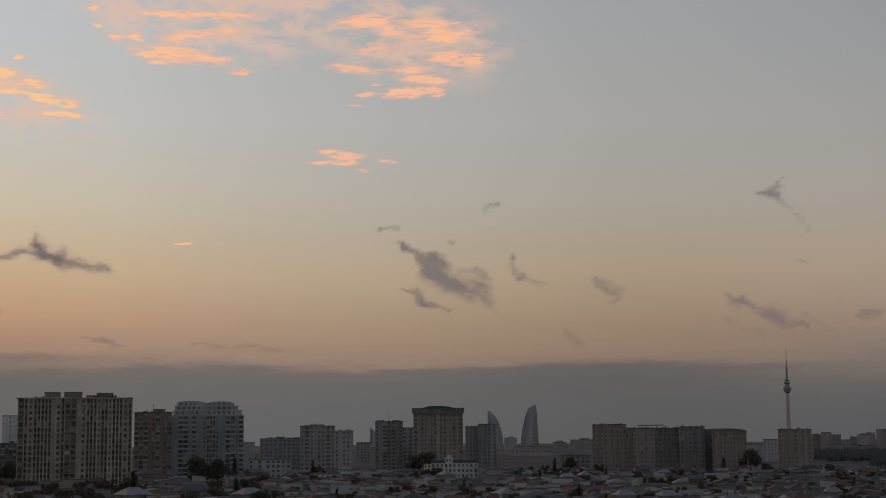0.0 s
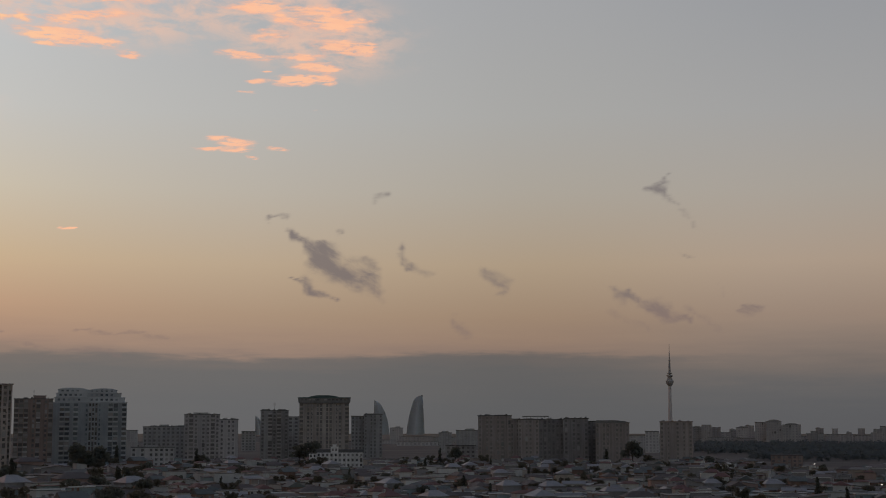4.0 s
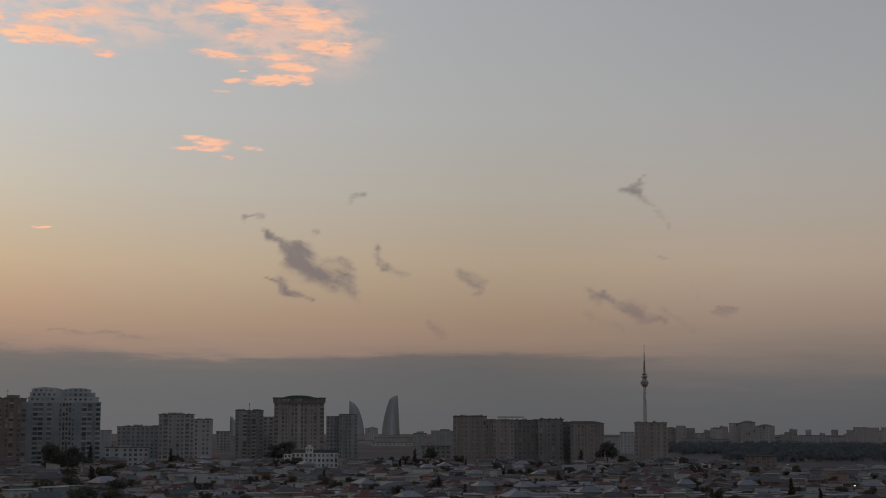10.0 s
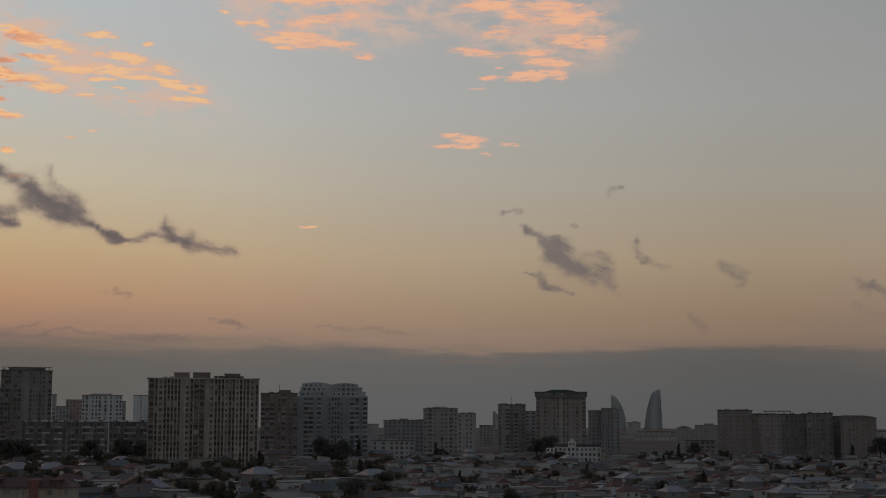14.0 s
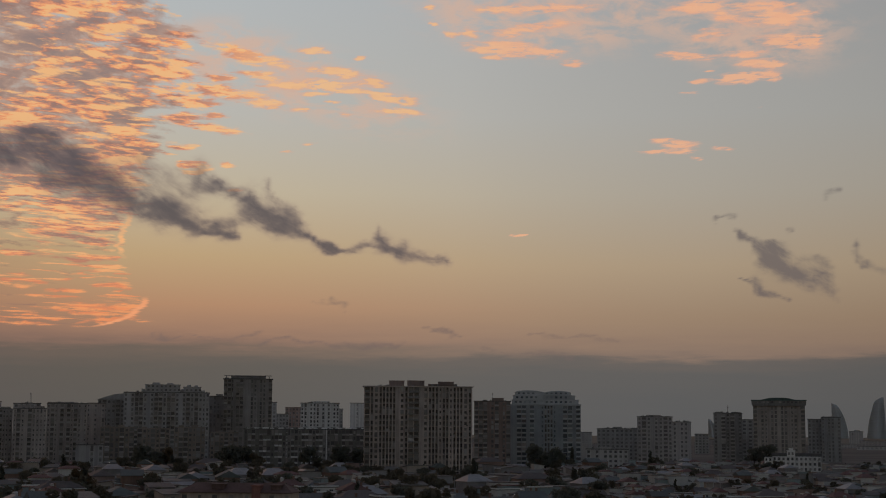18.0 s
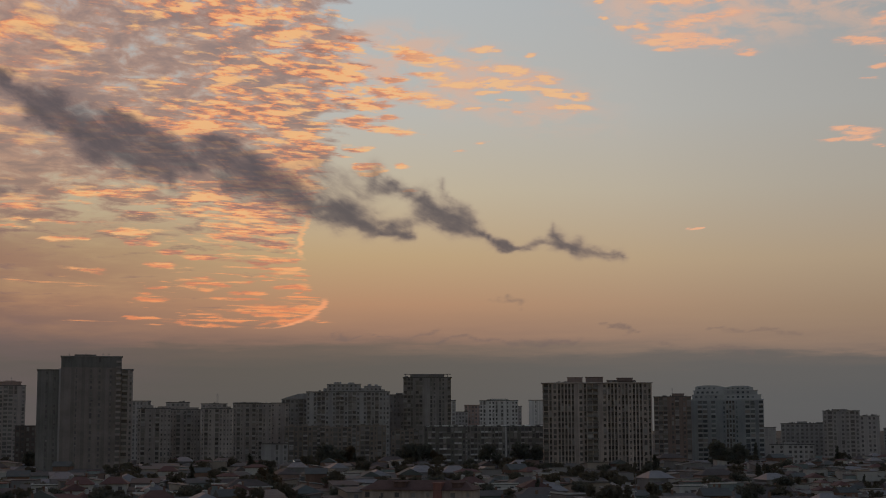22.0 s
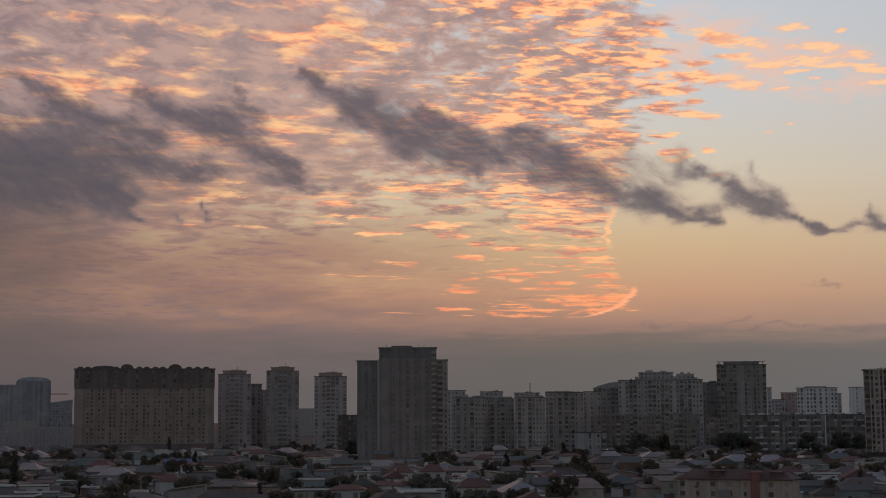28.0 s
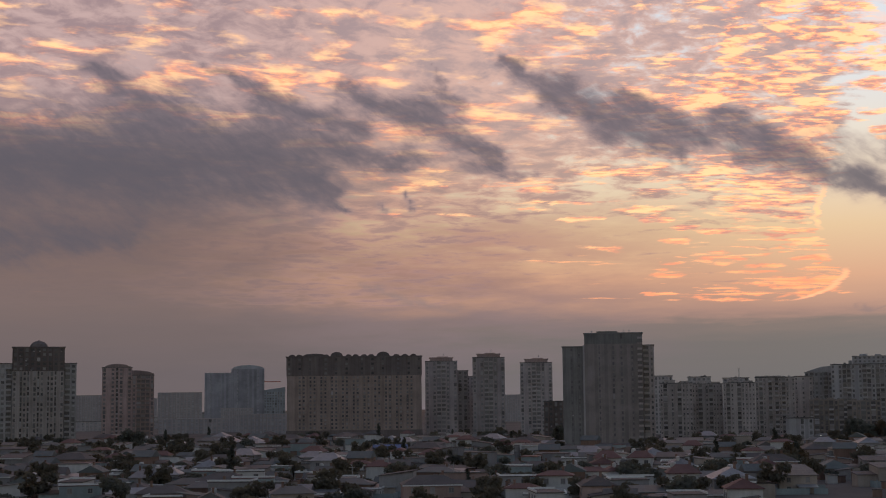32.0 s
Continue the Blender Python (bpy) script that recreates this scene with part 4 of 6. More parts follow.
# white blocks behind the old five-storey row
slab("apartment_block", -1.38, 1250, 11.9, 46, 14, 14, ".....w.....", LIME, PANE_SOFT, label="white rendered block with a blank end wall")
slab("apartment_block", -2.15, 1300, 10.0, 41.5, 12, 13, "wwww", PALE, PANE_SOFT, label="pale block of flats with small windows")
slab("apartment_block", -2.81, 1200, 31.1, 45.0, 14, 14, "ww.www.w.w.ww", LIME, PANE, each=False, label="white block of flats with dark windows", huts=((9, 14, 1.2),))
slab("apartment_block", -3.75, 1330, 18.0, 43.0, 14, 13, "wwwwww", ROSE, PANE_SOFT, label="pinkish stone flats behind the white blocks", roof=BROWN)
slab("apartment_block", -4.25, 1260, 11.0, 36.5, 14, 12, "wwww", WHITE, PANE_SOFT, label="white plastered block with sparse windows")
slab("apartment_block", -4.56, 1200, 3.6, 45.4, 14, 14, "w", WHITE, PANE, label="narrow white end of a block of flats")
# old five-storey row with whitewashed balconies
for az, w, lab in ((-1.75, 25, "old grey five-storey flats with cluttered loggias"), (-3.3, 24, "old five-storey flats with whitewashed balconies"), (-4.9, 26, "old five-storey flats with whitewashed balconies")):
    r = slab("low_rise_block", az, 930, w, 24.6, 12, 7, "wbbwbbbwbbw", CONCRETE_DARK, PANE, rail=PATCHED if az < -2 else PATCHED_DIM, label=lab, group="old five-storey row", huts=((2, 3, 0.9), (10, 4, 0.8), (18, 3, 1.0)))
    for k in range(5):
        x = -w / 2 + 1.5 + k * 4.9
        part("roof_sheet", boxes("roof_sheet", [(x, x + 2 + (k * 37 % 5) * 0.5, -0.2 - 0.1 * (k % 2), 4, 25.11, 25.5 + (k % 3) * 0.2)], BRIGHT), r)
# square tower
TOWER_GREY = surface("rough_grey_concrete", (0.25, 0.232, 0.22))
sq = slab("apartment_tower", -5.58, 1080, 34.8, 60.2, 22, 19, "bbs.bb...vw.vw.b", TOWER_GREY, PANE, each=True, rail=TOWER_GREY, recess=0.6, lip=0.5, label="grey concrete square apartment tower", huts=((5, 25, 2.2),))
part("roof_frame", boxes("roof_frame", [(-16 + k * 4.4, -15.5 + k * 4.4, 2, 3, 60.7, 62.6) for k in range(8)] + [(-17.2, 17.2, 1.8, 3.2, 62.6, 63.0)], TOWER_GREY), sq)
# large white block with stepped roof
GREY_WHITE = surface("greyed_white_render", (0.355, 0.34, 0.335), stain=0.25, streak=0.2)
wb = slab("apartment_block", -8.64, 1050, 58.8, 49.2, 18, 15, "w.wbbw.wbbwbbw.wbwbwnw", GREY_WHITE, PANE, rail=PATCHED_DIM, each=True, label="large white block of flats with a stepped roof")
for x0, w2, hh, nf in ((-15.0, 24.0, 5.0, 2), (11.5, 12.0, 3.6, 1)):
    part("upper_storeys", boxes("upper_storeys", [(x0, x0 + w2, 1.5, 15, 49.7, 49.7 + hh), (x0 - 0.3, x0 + w2 + 0.3, 1.2, 15.3, 49.7 + hh, 50.1 + hh), (x0 + w2 * 0.2, x0 + w2 * 0.42, 3, 12, 50.1 + hh, 51.4 + hh), (x0 + w2 * 0.62, x0 + w2 * 0.8, 3, 12, 50.1 + hh, 51.1 + hh), (x0 - 2.6, x0 - 0.31, 2.5, 13, 49.7, 49.0 + hh * 0.6), (x0 + w2 + 0.31, x0 + w2 + 2.6, 2.5, 13, 49.7, 49.0 + hh * 0.6)], GREY_WHITE), wb)
    for fl in range(nf):
        part("window_row", boxes("window_row", [(x0 + 1.5 + i * 3, x0 + 2.9 + i * 3, 1.42, 1.5, 50.6 + fl * 2.5, 51.9 + fl * 2.5) for i in range(int(w2 / 3))], PANE), wb)["kind"] = "stuff"
wl = base("apartment_block", -10.7, 1075, 0, "grey block of flats with a sloping roof", "building")
facade(wl, -9.4, 18.8, 44.6, 14, "wbwwbw", GREY, PANE, 14, False)
part("roof", extruded("roof", [(-9.8, 44.6), (9.8, 44.6), (9.8, 49.2), (2, 48.4), (-6, 46.0)], -0.3, 14.3, GREY), wl)
keep_clear(-10.7, 1075, 9.4, 14)
slab("apartment_block", -6.76, 1110, 11.0, 48.2, 14, 15, "wwww", GREY, PANE_SOFT, label="grey block of flats squeezed between towers", huts=((5, 5, 1.2),))
# brown five-storey row in front of it
DRAB = surface("drab_stone", (0.245, 0.208, 0.182), stain=0.6)
for az, w, h, dist, pat in ((-10.45, 21.0, 25.2, 955, "wbwwbwb"), (-9.1, 20.5, 24.4, 962, "bwnbwbw"), (-7.75, 19.5, 25.4, 958, "wbbwnbw"), (-6.45, 17.5, 22.2, 950, "wbwbwb")):
    slab("low_rise_block", az, dist, w, h, 12, 8, pat, DRAB, PANE, rail=PATCHED_DIM, roof=DRAB, lip=0.15, odd=1.6, label="drab brown stone flats behind trees", group="brown walk-up row", huts=((3, 3, 0.9), (11, 4, 1.1)))

# panel row
PANEL = surface("panel_concrete", (0.375, 0.33, 0.305))
for k, (az, w, h, dist, pat) in enumerate(((-16.0, 21.5, 37.0, 985, "nb.w.bwnw"), (-14.85, 20.5, 36.4, 1000, "wnb.wbnnw"), (-13.65, 20.5, 36.8, 990, "nbw.bwnwn"))):
    slab("panel_block", az, dist, w, h, 13, 12, pat, PANEL, PANE_WORN, each=k == 1, rail=PATCHED_DIM, win=0.36, tall=0.4, label="weathered panel-built block of flats with stacked balconies", group="panel-built row",
         huts=((3, 7, 1.8), (13, 6, 1.2)), lip=0.2)
pb = slab("panel_block", -12.32, 990, 25.2, 40.2, 13, 13, "wbn.b.bnbw.n", PANEL, PANE_WORN, each=True, rail=PATCHED_DIM, win=0.36, tall=0.4, label="weathered panel-built block of flats with stacked balconies", group="panel-built row", lip=0.2, huts=((0.5, 17, 0.6),))
slab("panel_block", -11.25, 1020, 12.0, 41.0, 12, 13, "n.w.w", PANEL, PANE, win=0.4, tall=0.4, label="panel-built block with a plain end")
slab("low_rise_block", -11.45, 930, 16.4, 14.4, 10, 4, "....w.w", GREY_WHITE, PANE, label="small white rendered annex with square windows")
for az, dist, w, h in ((-15.13, 1100, 16.8, 42.6), (-13.76, 1150, 19.7, 42.2), (-16.49, 1150, 14.0, 44.4)):
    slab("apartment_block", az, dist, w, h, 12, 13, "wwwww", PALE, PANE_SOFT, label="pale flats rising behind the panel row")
mast = base("lattice_mast", -13.64, 1120, 0, "thin steel lattice mast on a rooftop", "mast", z=0)
part("mast_shaft", boxes("mast_shaft", [(-0.5, -0.3, -0.1, 0.1, 0, 49.5), (0.3, 0.5, -0.1, 0.1, 0, 49.5)] + [(-0.5, 0.5, -0.08, 0.08, z, z + 0.2) for z in range(40, 50)], STEEL), mast)


# tall stepped slab tower
def stepped_tower():
    root = base("apartment_tower", -18.37, 820, 0, "tall grey-beige concrete apartment tower with lower wings", "building")
    facade(root, -15.9, 31.8, 63.2, 21, "....n...w.w..n.b", surface("greyish_beige_plaster", (0.265, 0.23, 0.215), streak=0.1, stain=0.45, scale=1.3), PANE_DIM, 20, True, rail=BEIGE, recess=0.3, win=0.4, odd=0.5)
    flat_roof(root, -15.9, 31.8, 63.2, 0, 20, CONCRETE_DARK, 0.5, 0.6, ((7, 11, 1.0),))
    facade(root, -28.2, 12.2, 56.0, 19, "..n.n.", CONCRETE_DARK, PANE_DIM, 17, True, y0=2.0, recess=0.3, odd=0.4)
    flat_roof(root, -28.2, 12.2, 56.0, 2, 17, CONCRETE_DARK, 0.4, 0.6)
    facade(root, 16.0, 6.2, 56.4, 19, "bn", BEIGE, PANE, 15, True, y0=2.0, rail=WARM, recess=0.5)
    flat_roof(root, 16.0, 6.2, 56.4, 2, 15, CONCRETE_DARK, 0.4, 0.6)
    part("cap_storey", boxes("cap_storey", [(-15.95, 15.95, -0.14, -0.06, 57.6, 63.2), (-15.95, -15.9, -0.059, 19.5, 57.6, 63.2)], CONCRETE_DARK), root, "dark rendered top storeys")
    part("stair_shaft", boxes("stair_shaft", [(-16.9, -15.95, 0.6, 3, 0, 57)], PALE), root)
    for x in (-12, -3, 6, 9):
        aerial(root, x, 8, 63.8, 1.6, 0.1)
    keep_clear(-18.37, 820, 30, 22)


stepped_tower()
slab("low_rise_block", -20.71, 950, 12.3, 26.0, 12, 8, "wwww", DUSK, PANE, label="dark unfinished block behind a cypress")

# three similar towers
for az, h in ((-21.36, 54.6), (-23.2, 58.8), (-25.04, 56.4)):
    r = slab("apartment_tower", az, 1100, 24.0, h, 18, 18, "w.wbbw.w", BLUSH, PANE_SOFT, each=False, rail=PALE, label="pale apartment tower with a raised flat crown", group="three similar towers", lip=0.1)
    part("crown", boxes("crown", [(-8.5, 8.5, 0.6, 15, h + 0.5, h + 2.6), (-9.0, 9.0, 0.1, 15.5, h + 2.6, h + 3.1), (-3, 5, 4, 11, h + 3.1, h + 3.8)], ROSE), r)
    aerial(r, 2, 6, h + 3.1, 3.0)
slab("apartment_block", -24.21, 1120, 8.2, 49.6, 14, 16, "ww", PALE, PANE_SOFT, label="pale lower wing beside a tower")
slab("apartment_block", -23.92, 1150, 6.0, 45.6, 14, 15, "ww", PALE, PANE_SOFT, label="pale lower wing between two towers")


# long block with a dark crown and three domed gables
def long_block():
    root = base("apartment_block", -28.41, 1050, 0, "long ochre apartment block with a dark crown of domed gables", "building")
    w = 95.4
    facade(root, -w / 2, w, 45.6, 14, "....ww.ww.ww.ww.ww.ww.ww.ww.ww.ww.ww...", OCHRE, PANE, 18, True, z0=0, low=7.6, win=0.46, recess=0.4, odd=0.2)
    facade(root, -w / 2 - 0.3, w + 0.6, 13.2, 4, "n.n.n..n.n.n..n.n.n..n.n.n", DUSK, PANE_WORN, 18.6, False, z0=45.604, y0=-0.3, recess=0.15, odd=0.0)
    part("plinth", boxes("plinth", [(-w / 2 - 0.5, w / 2 + 0.5, -0.6, -0.01, 0, 7.2)], DUSK), root)
    flat_roof(root, -w / 2, w, 58.804, 0, 18, DUSK, 0.8, 0.7)
    for x, r, s in ((-28.0, 8.5, 1.9), (-12.5, 4.4, 3.0), (20.5, 4.6, 3.0)):
        part("domed_gable", extruded("domed_gable", arc(x - r, x + r, 59.5, s), -0.4, 10, DUSK), root)
    for x in (-44, -39, -20, -4, 1, 7, 12, 30, 36, 42):
        part("roof_turret", extruded("roof_turret", arc(x - 2.2, x + 2.2, 59.5, 1.3, 6), 0, 5, DUSK), root)
    keep_clear(-28.41, 1050, 48, 18)


long_block()

# wall colour of the far west blocks, with the distance haze painted in
FAR_WEST = surface("haze_toned_render", (0.33, 0.295, 0.285), stain=0.2, streak=0.2)
# glass pair far back, and the low blocks round it
for az, w, h in ((-33.55, 31.0, 57.0), (-32.5, 33.0, 61.0)):
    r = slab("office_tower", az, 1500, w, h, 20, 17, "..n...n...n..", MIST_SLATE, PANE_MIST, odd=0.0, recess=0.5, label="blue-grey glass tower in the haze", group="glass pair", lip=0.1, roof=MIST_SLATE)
    if h > 60:
        part("arched_roof", extruded("arched_roof", arc(-w / 2 + 1, w / 2 - 1, h + 0.5, 3.6), 2, 16, SLATE_PALE), r)
r = base("office_building", -31.48, 1900, 0, "dark office building with a sloping roof in the haze", "building")
facade(r, -13.5, 27, 41, 12, "wwwwwwww", SLATE, PANE_SOFT, 14, False)
part("roof", extruded("roof", [(-13.8, 41), (13.8, 41), (13.8, 47), (-13.8, 43.2)], -0.3, 14.3, SLATE), r)
cr = base("tower_crane", -31.9, 1950, 0, "red tower crane standing in the haze", "crane")
part("mast_shaft", boxes("mast_shaft", [(-0.7, 0.7, -0.7, 0.7, 0, 54)], RED_PAINT), cr)
part("jib", boxes("jib", [(-9, 22, -0.5, 0.5, 54, 55.2)], RED_PAINT), cr)
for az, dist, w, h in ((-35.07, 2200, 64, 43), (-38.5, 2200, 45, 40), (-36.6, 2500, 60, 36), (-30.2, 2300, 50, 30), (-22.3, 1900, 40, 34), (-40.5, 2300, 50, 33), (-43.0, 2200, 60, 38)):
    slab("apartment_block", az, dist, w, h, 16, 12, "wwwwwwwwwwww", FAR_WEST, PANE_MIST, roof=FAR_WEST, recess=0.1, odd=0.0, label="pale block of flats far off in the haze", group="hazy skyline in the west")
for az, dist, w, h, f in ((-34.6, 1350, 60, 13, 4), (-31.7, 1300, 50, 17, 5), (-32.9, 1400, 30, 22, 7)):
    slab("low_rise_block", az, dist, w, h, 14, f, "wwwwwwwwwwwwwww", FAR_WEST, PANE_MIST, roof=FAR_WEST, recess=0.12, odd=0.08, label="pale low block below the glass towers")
# rose stone pair
p1 = slab("apartment_tower", -37.42, 1150, 22.4, 54.8, 18, 17, "w.wsw.w", ROSE, PANE_DIM, rail=PALE, label="rose stone apartment tower with a rounded roof", group="rose stone pair", lip=0.2)
part("rounded_roof", extruded("rounded_roof", arc(-9, 9, 55.3, 2.4), 0.5, 14, BROWN), p1)
p2 = slab("apartment_tower", -36.45, 1145, 16.4, 48.6, 18, 15, "wbbbw", ROSE, PANE_DIM, rail=BROWN, label="rose stone apartment tower with brown loggias", group="rose stone pair", lip=0.2)
part("rounded_roof", extruded("rounded_roof", [(-8.2, 49.1), (8.2, 49.1), (8.0, 50.0), (4, 51.6), (-2, 52.4), (-8.2, 52.6)], 0.5, 14, BROWN), p2)


# broad shouldered tower at the western end
def shouldered_tower():
    root = base("apartment_tower", -40.3, 950, 0, "broad grey-brown apartment tower with shoulders and a dark crown", "building")
    facade(root, -15.5, 31, 48.0, 15, "w.sws.wsw.sws.w", WARM, PANE, 18, False, recess=0.6, rail=GREY)
    facade(root, -15.7, 31.4, 14.6, 5, "wwwwwwwww", DUSK, PANE, 18.4, False, z0=48.01, y0=-0.2)
    flat_roof(root, -15.5, 31, 62.6, 0, 18, DUSK, 0.6, 0.6)
    part("cupola", lathe("cupola", [(5.5, 63.2), (5.0, 64.8), (3.4, 66.2), (1.2, 67.0), (0.2, 67.3)], DUSK), root).location.y = 6
    facade(root, -23.0, 7.3, 52.6, 16, "wb", GREY, PANE, 15, False, y0=1.5)
    facade(root, 15.7, 7.3, 52.6, 16, "bw", GREY, PANE, 15, False, y0=1.5)
    flat_roof(root, -23.0, 7.3, 52.6, 1.5, 15, DUSK)
    flat_roof(root, 15.75, 7.3, 52.6, 1.5, 15, DUSK)
    keep_clear(-40.3, 950, 24, 18)


shouldered_tower()

# ---- towards the east ----
c = slab("apartment_block", 10.08, 1200, 28.0, 35.6, 14, 11, "wbw.wwbw", PALE, PANE_DIM, recess=0.14, odd=0.3, label="pale flats with a stepped roof", huts=((7, 12, 1.2),))
slab("apartment_block", 11.1, 1200, 14.6, 31.6, 12, 9, "w.ww.", PALE, PANE_DIM, recess=0.14, odd=0.3, label="pale lower flats with plain windows")
slab("apartment_block", 8.74, 1250, 37.7, 25.8, 12, 8, "wwwwwwwwww", GREY, PANE_DIM, recess=0.14, odd=0.3, label="long grey flats with roof sheds", huts=((13, 8, 1.4), (28, 9, 0.8)))
slab("apartment_block", 11.85, 1600, 15.0, 20.6, 12, 7, "wwww", GREY, PANE_DIM, recess=0.14, odd=0.3, label="small grey block in the gap")
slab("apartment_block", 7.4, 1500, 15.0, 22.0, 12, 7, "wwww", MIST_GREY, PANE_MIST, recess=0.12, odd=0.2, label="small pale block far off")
dl = slab("apartment_tower", 12.83, 1200, 22.4, 38.8, 16, 13, "w.bwb.w", GREY, PANE_DIM, rail=PALE, odd=0.5, label="grey apartment tower with pale balconies", huts=((1, 5, 0.8), (14, 6, 0.8)))
aerial(dl, 0, 6, 39.3, 6, 0.18)
slab("apartment_block", 13.55, 1250, 9.5, 34.0, 14, 11, "ww", GREY, PANE_DIM, recess=0.14, odd=0.3, label="narrow grey flats beside the domed block")


# block with a flared top storey and a shallow dome
def domed_block():
    root = base("apartment_tower", 14.73, 1150, 0, "brown-beige apartment tower with a flared green-capped top", "building")
    facade(root, -19.2, 38.4, 44.0, 14, "b.wn.vv.vv.nw.b", WARM, PANE_DIM, 24, True, recess=0.3, rail=WARM, odd=0.4)
    part("flared_storey", extruded("flared_storey", [(-19.3, 44.01), (19.3, 44.01), (20.2, 45.0), (20.2, 48.0), (-20.2, 48.0), (-20.2, 45.0)], -1.2, 25, CONCRETE_DARK), root)
    part("window_row", boxes("window_row", [(-18 + i * 3.0, -16.2 + i * 3.0, -1.3, -1.21, 46.2, 47.5) for i in range(13)], PANE), root)["kind"] = "stuff"
    part("cornice", boxes("cornice", [(-20.5, 20.5, -1.5, 25.3, 48.004, 48.7)], GREEN_ROOF), root)
    part("dome", extruded("dome", [(-13, 48.7), (12, 48.7), (9, 49.6), (4, 50.3), (-6, 50.3), (-10, 49.5)], 1, 22, GREEN_ROOF), root)
    keep_clear(14.73, 1150, 21, 25)


domed_block()
slab("apartment_block", 16.05, 1250, 12.0, 34.6, 14, 11, "wwww", GREY, PANE_DIM, recess=0.14, odd=0.3, label="grey flats stepping up beside a tower")
slab("apartment_block", 16.62, 1245, 15.4, 36.0, 14, 12, "w.ww.w", GREY, PANE_DIM, recess=0.14, odd=0.3, label="grey flats with a straight roof line", huts=((0.5, 13, 0.5),))


# white institute with a small clock-like turret
def institute():
    root = base("institute_building", 15.2, 960, 0, "white four-storey institute building with a square turret", "building")
    facade(root, -12.5, 30, 9.6, 3, "wwwwwwwwwww", LIME, PANE, 12, True, win=0.5)
    part("roof", boxes("roof", [(-12.9, 17.9, 2.0, 12.4, 9.604, 11.6)], TAR), root)
    facade(root, -17.4, 4.8, 9.0, 3, "ww", LIME, PANE, 10, True)
    part("side_roof", boxes("side_roof", [(-17.8, -12.55, -0.3, 10.3, 9.004, 9.5)], TAR), root)
    part("turret", boxes("turret", [(-3.5, 1.5, 0.4, 5, 9.61, 13.0), (-3.8, 1.8, 0.1, 5.3, 13.0, 13.4), (-2.2, 0.2, 1.4, 4, 13.4, 14.5), (-2.5, 0.5, 1.1, 4.3, 14.5, 14.8)], LIME), root)
    part("turret_window", boxes("turret_window", [(-2.8, -1.6, 0.33, 0.4, 10.6, 12.2), (-0.6, 0.6, 0.33, 0.4, 10.6, 12.2)], PANE), root)
    keep_clear(15.2, 905, 19, 68)


institute()
slab("low_rise_block", 8.26, 1000, 28.1, 12.4, 12, 4, "w.w.wwwww", WHITE, PANE, label="low white plastered building with small windows", huts=((9, 8, 1.2),))

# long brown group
# brick tones chosen to hold the eastern haze in the base colour
HAZE_BROWN = surface("haze_lightened_brick", (0.295, 0.255, 0.235), stain=0.25)
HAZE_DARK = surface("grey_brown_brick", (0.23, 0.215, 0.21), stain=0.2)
slab("apartment_block", 21.32, 1065, 24.1, 33.8, 16, 11, "w.ww.ww.w", HAZE_BROWN, PANE_HAZE, recess=0.14, odd=0.3, label="brown-beige block of flats", group="long brown group", huts=((13, 8, 0.4),))
slab("apartment_block", 22.09, 1068, 6.6, 31.4, 14, 10, "w.w", HAZE_BROWN, PANE_HAZE, recess=0.14, odd=0.3, label="narrow brown link block", group="long brown group")
b2 = slab("apartment_block", 22.62, 1066, 15.0, 31.2, 16, 10, "w.ww.w", HAZE_BROWN, PANE_HAZE, recess=0.14, odd=0.3, label="brown-beige block under a roof pergola", group="long brown group")
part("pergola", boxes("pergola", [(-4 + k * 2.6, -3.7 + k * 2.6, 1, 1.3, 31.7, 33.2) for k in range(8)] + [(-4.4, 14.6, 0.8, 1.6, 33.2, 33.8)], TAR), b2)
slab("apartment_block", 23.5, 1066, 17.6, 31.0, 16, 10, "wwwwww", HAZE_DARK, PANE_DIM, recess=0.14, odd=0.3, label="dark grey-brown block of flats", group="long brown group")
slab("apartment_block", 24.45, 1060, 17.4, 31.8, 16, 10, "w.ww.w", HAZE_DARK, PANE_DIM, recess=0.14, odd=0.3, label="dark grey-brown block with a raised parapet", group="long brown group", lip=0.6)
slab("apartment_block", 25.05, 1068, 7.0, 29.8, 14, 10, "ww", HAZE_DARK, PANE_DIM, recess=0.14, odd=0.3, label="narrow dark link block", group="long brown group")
b4 = slab("apartment_block", 25.84, 1040, 23.4, 28.6, 16, 9, "w.ww..ww.w", HAZE_BROWN, PANE_HAZE, recess=0.14, odd=0.3, label="brown block of flats with a dark attic", group="long brown group", lip=0.5, roof=CONCRETE_DARK)
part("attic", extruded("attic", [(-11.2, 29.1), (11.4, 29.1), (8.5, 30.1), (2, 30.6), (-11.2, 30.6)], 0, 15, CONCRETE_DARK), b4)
tvb = slab("apartment_block", 28.26, 1050, 22.6, 29.4, 18, 10, "w.n..w.n.w", HAZE_BROWN, PANE_HAZE, recess=0.14, odd=0.3, label="brown-beige square block of flats", lip=0.5, roof=BROWN)
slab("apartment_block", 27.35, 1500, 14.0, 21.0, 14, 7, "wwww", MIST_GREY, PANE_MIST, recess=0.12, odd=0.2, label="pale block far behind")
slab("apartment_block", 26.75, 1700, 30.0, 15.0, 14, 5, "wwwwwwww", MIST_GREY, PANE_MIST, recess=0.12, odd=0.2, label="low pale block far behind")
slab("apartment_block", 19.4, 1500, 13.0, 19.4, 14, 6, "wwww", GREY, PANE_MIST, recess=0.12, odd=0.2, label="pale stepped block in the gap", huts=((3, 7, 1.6),))
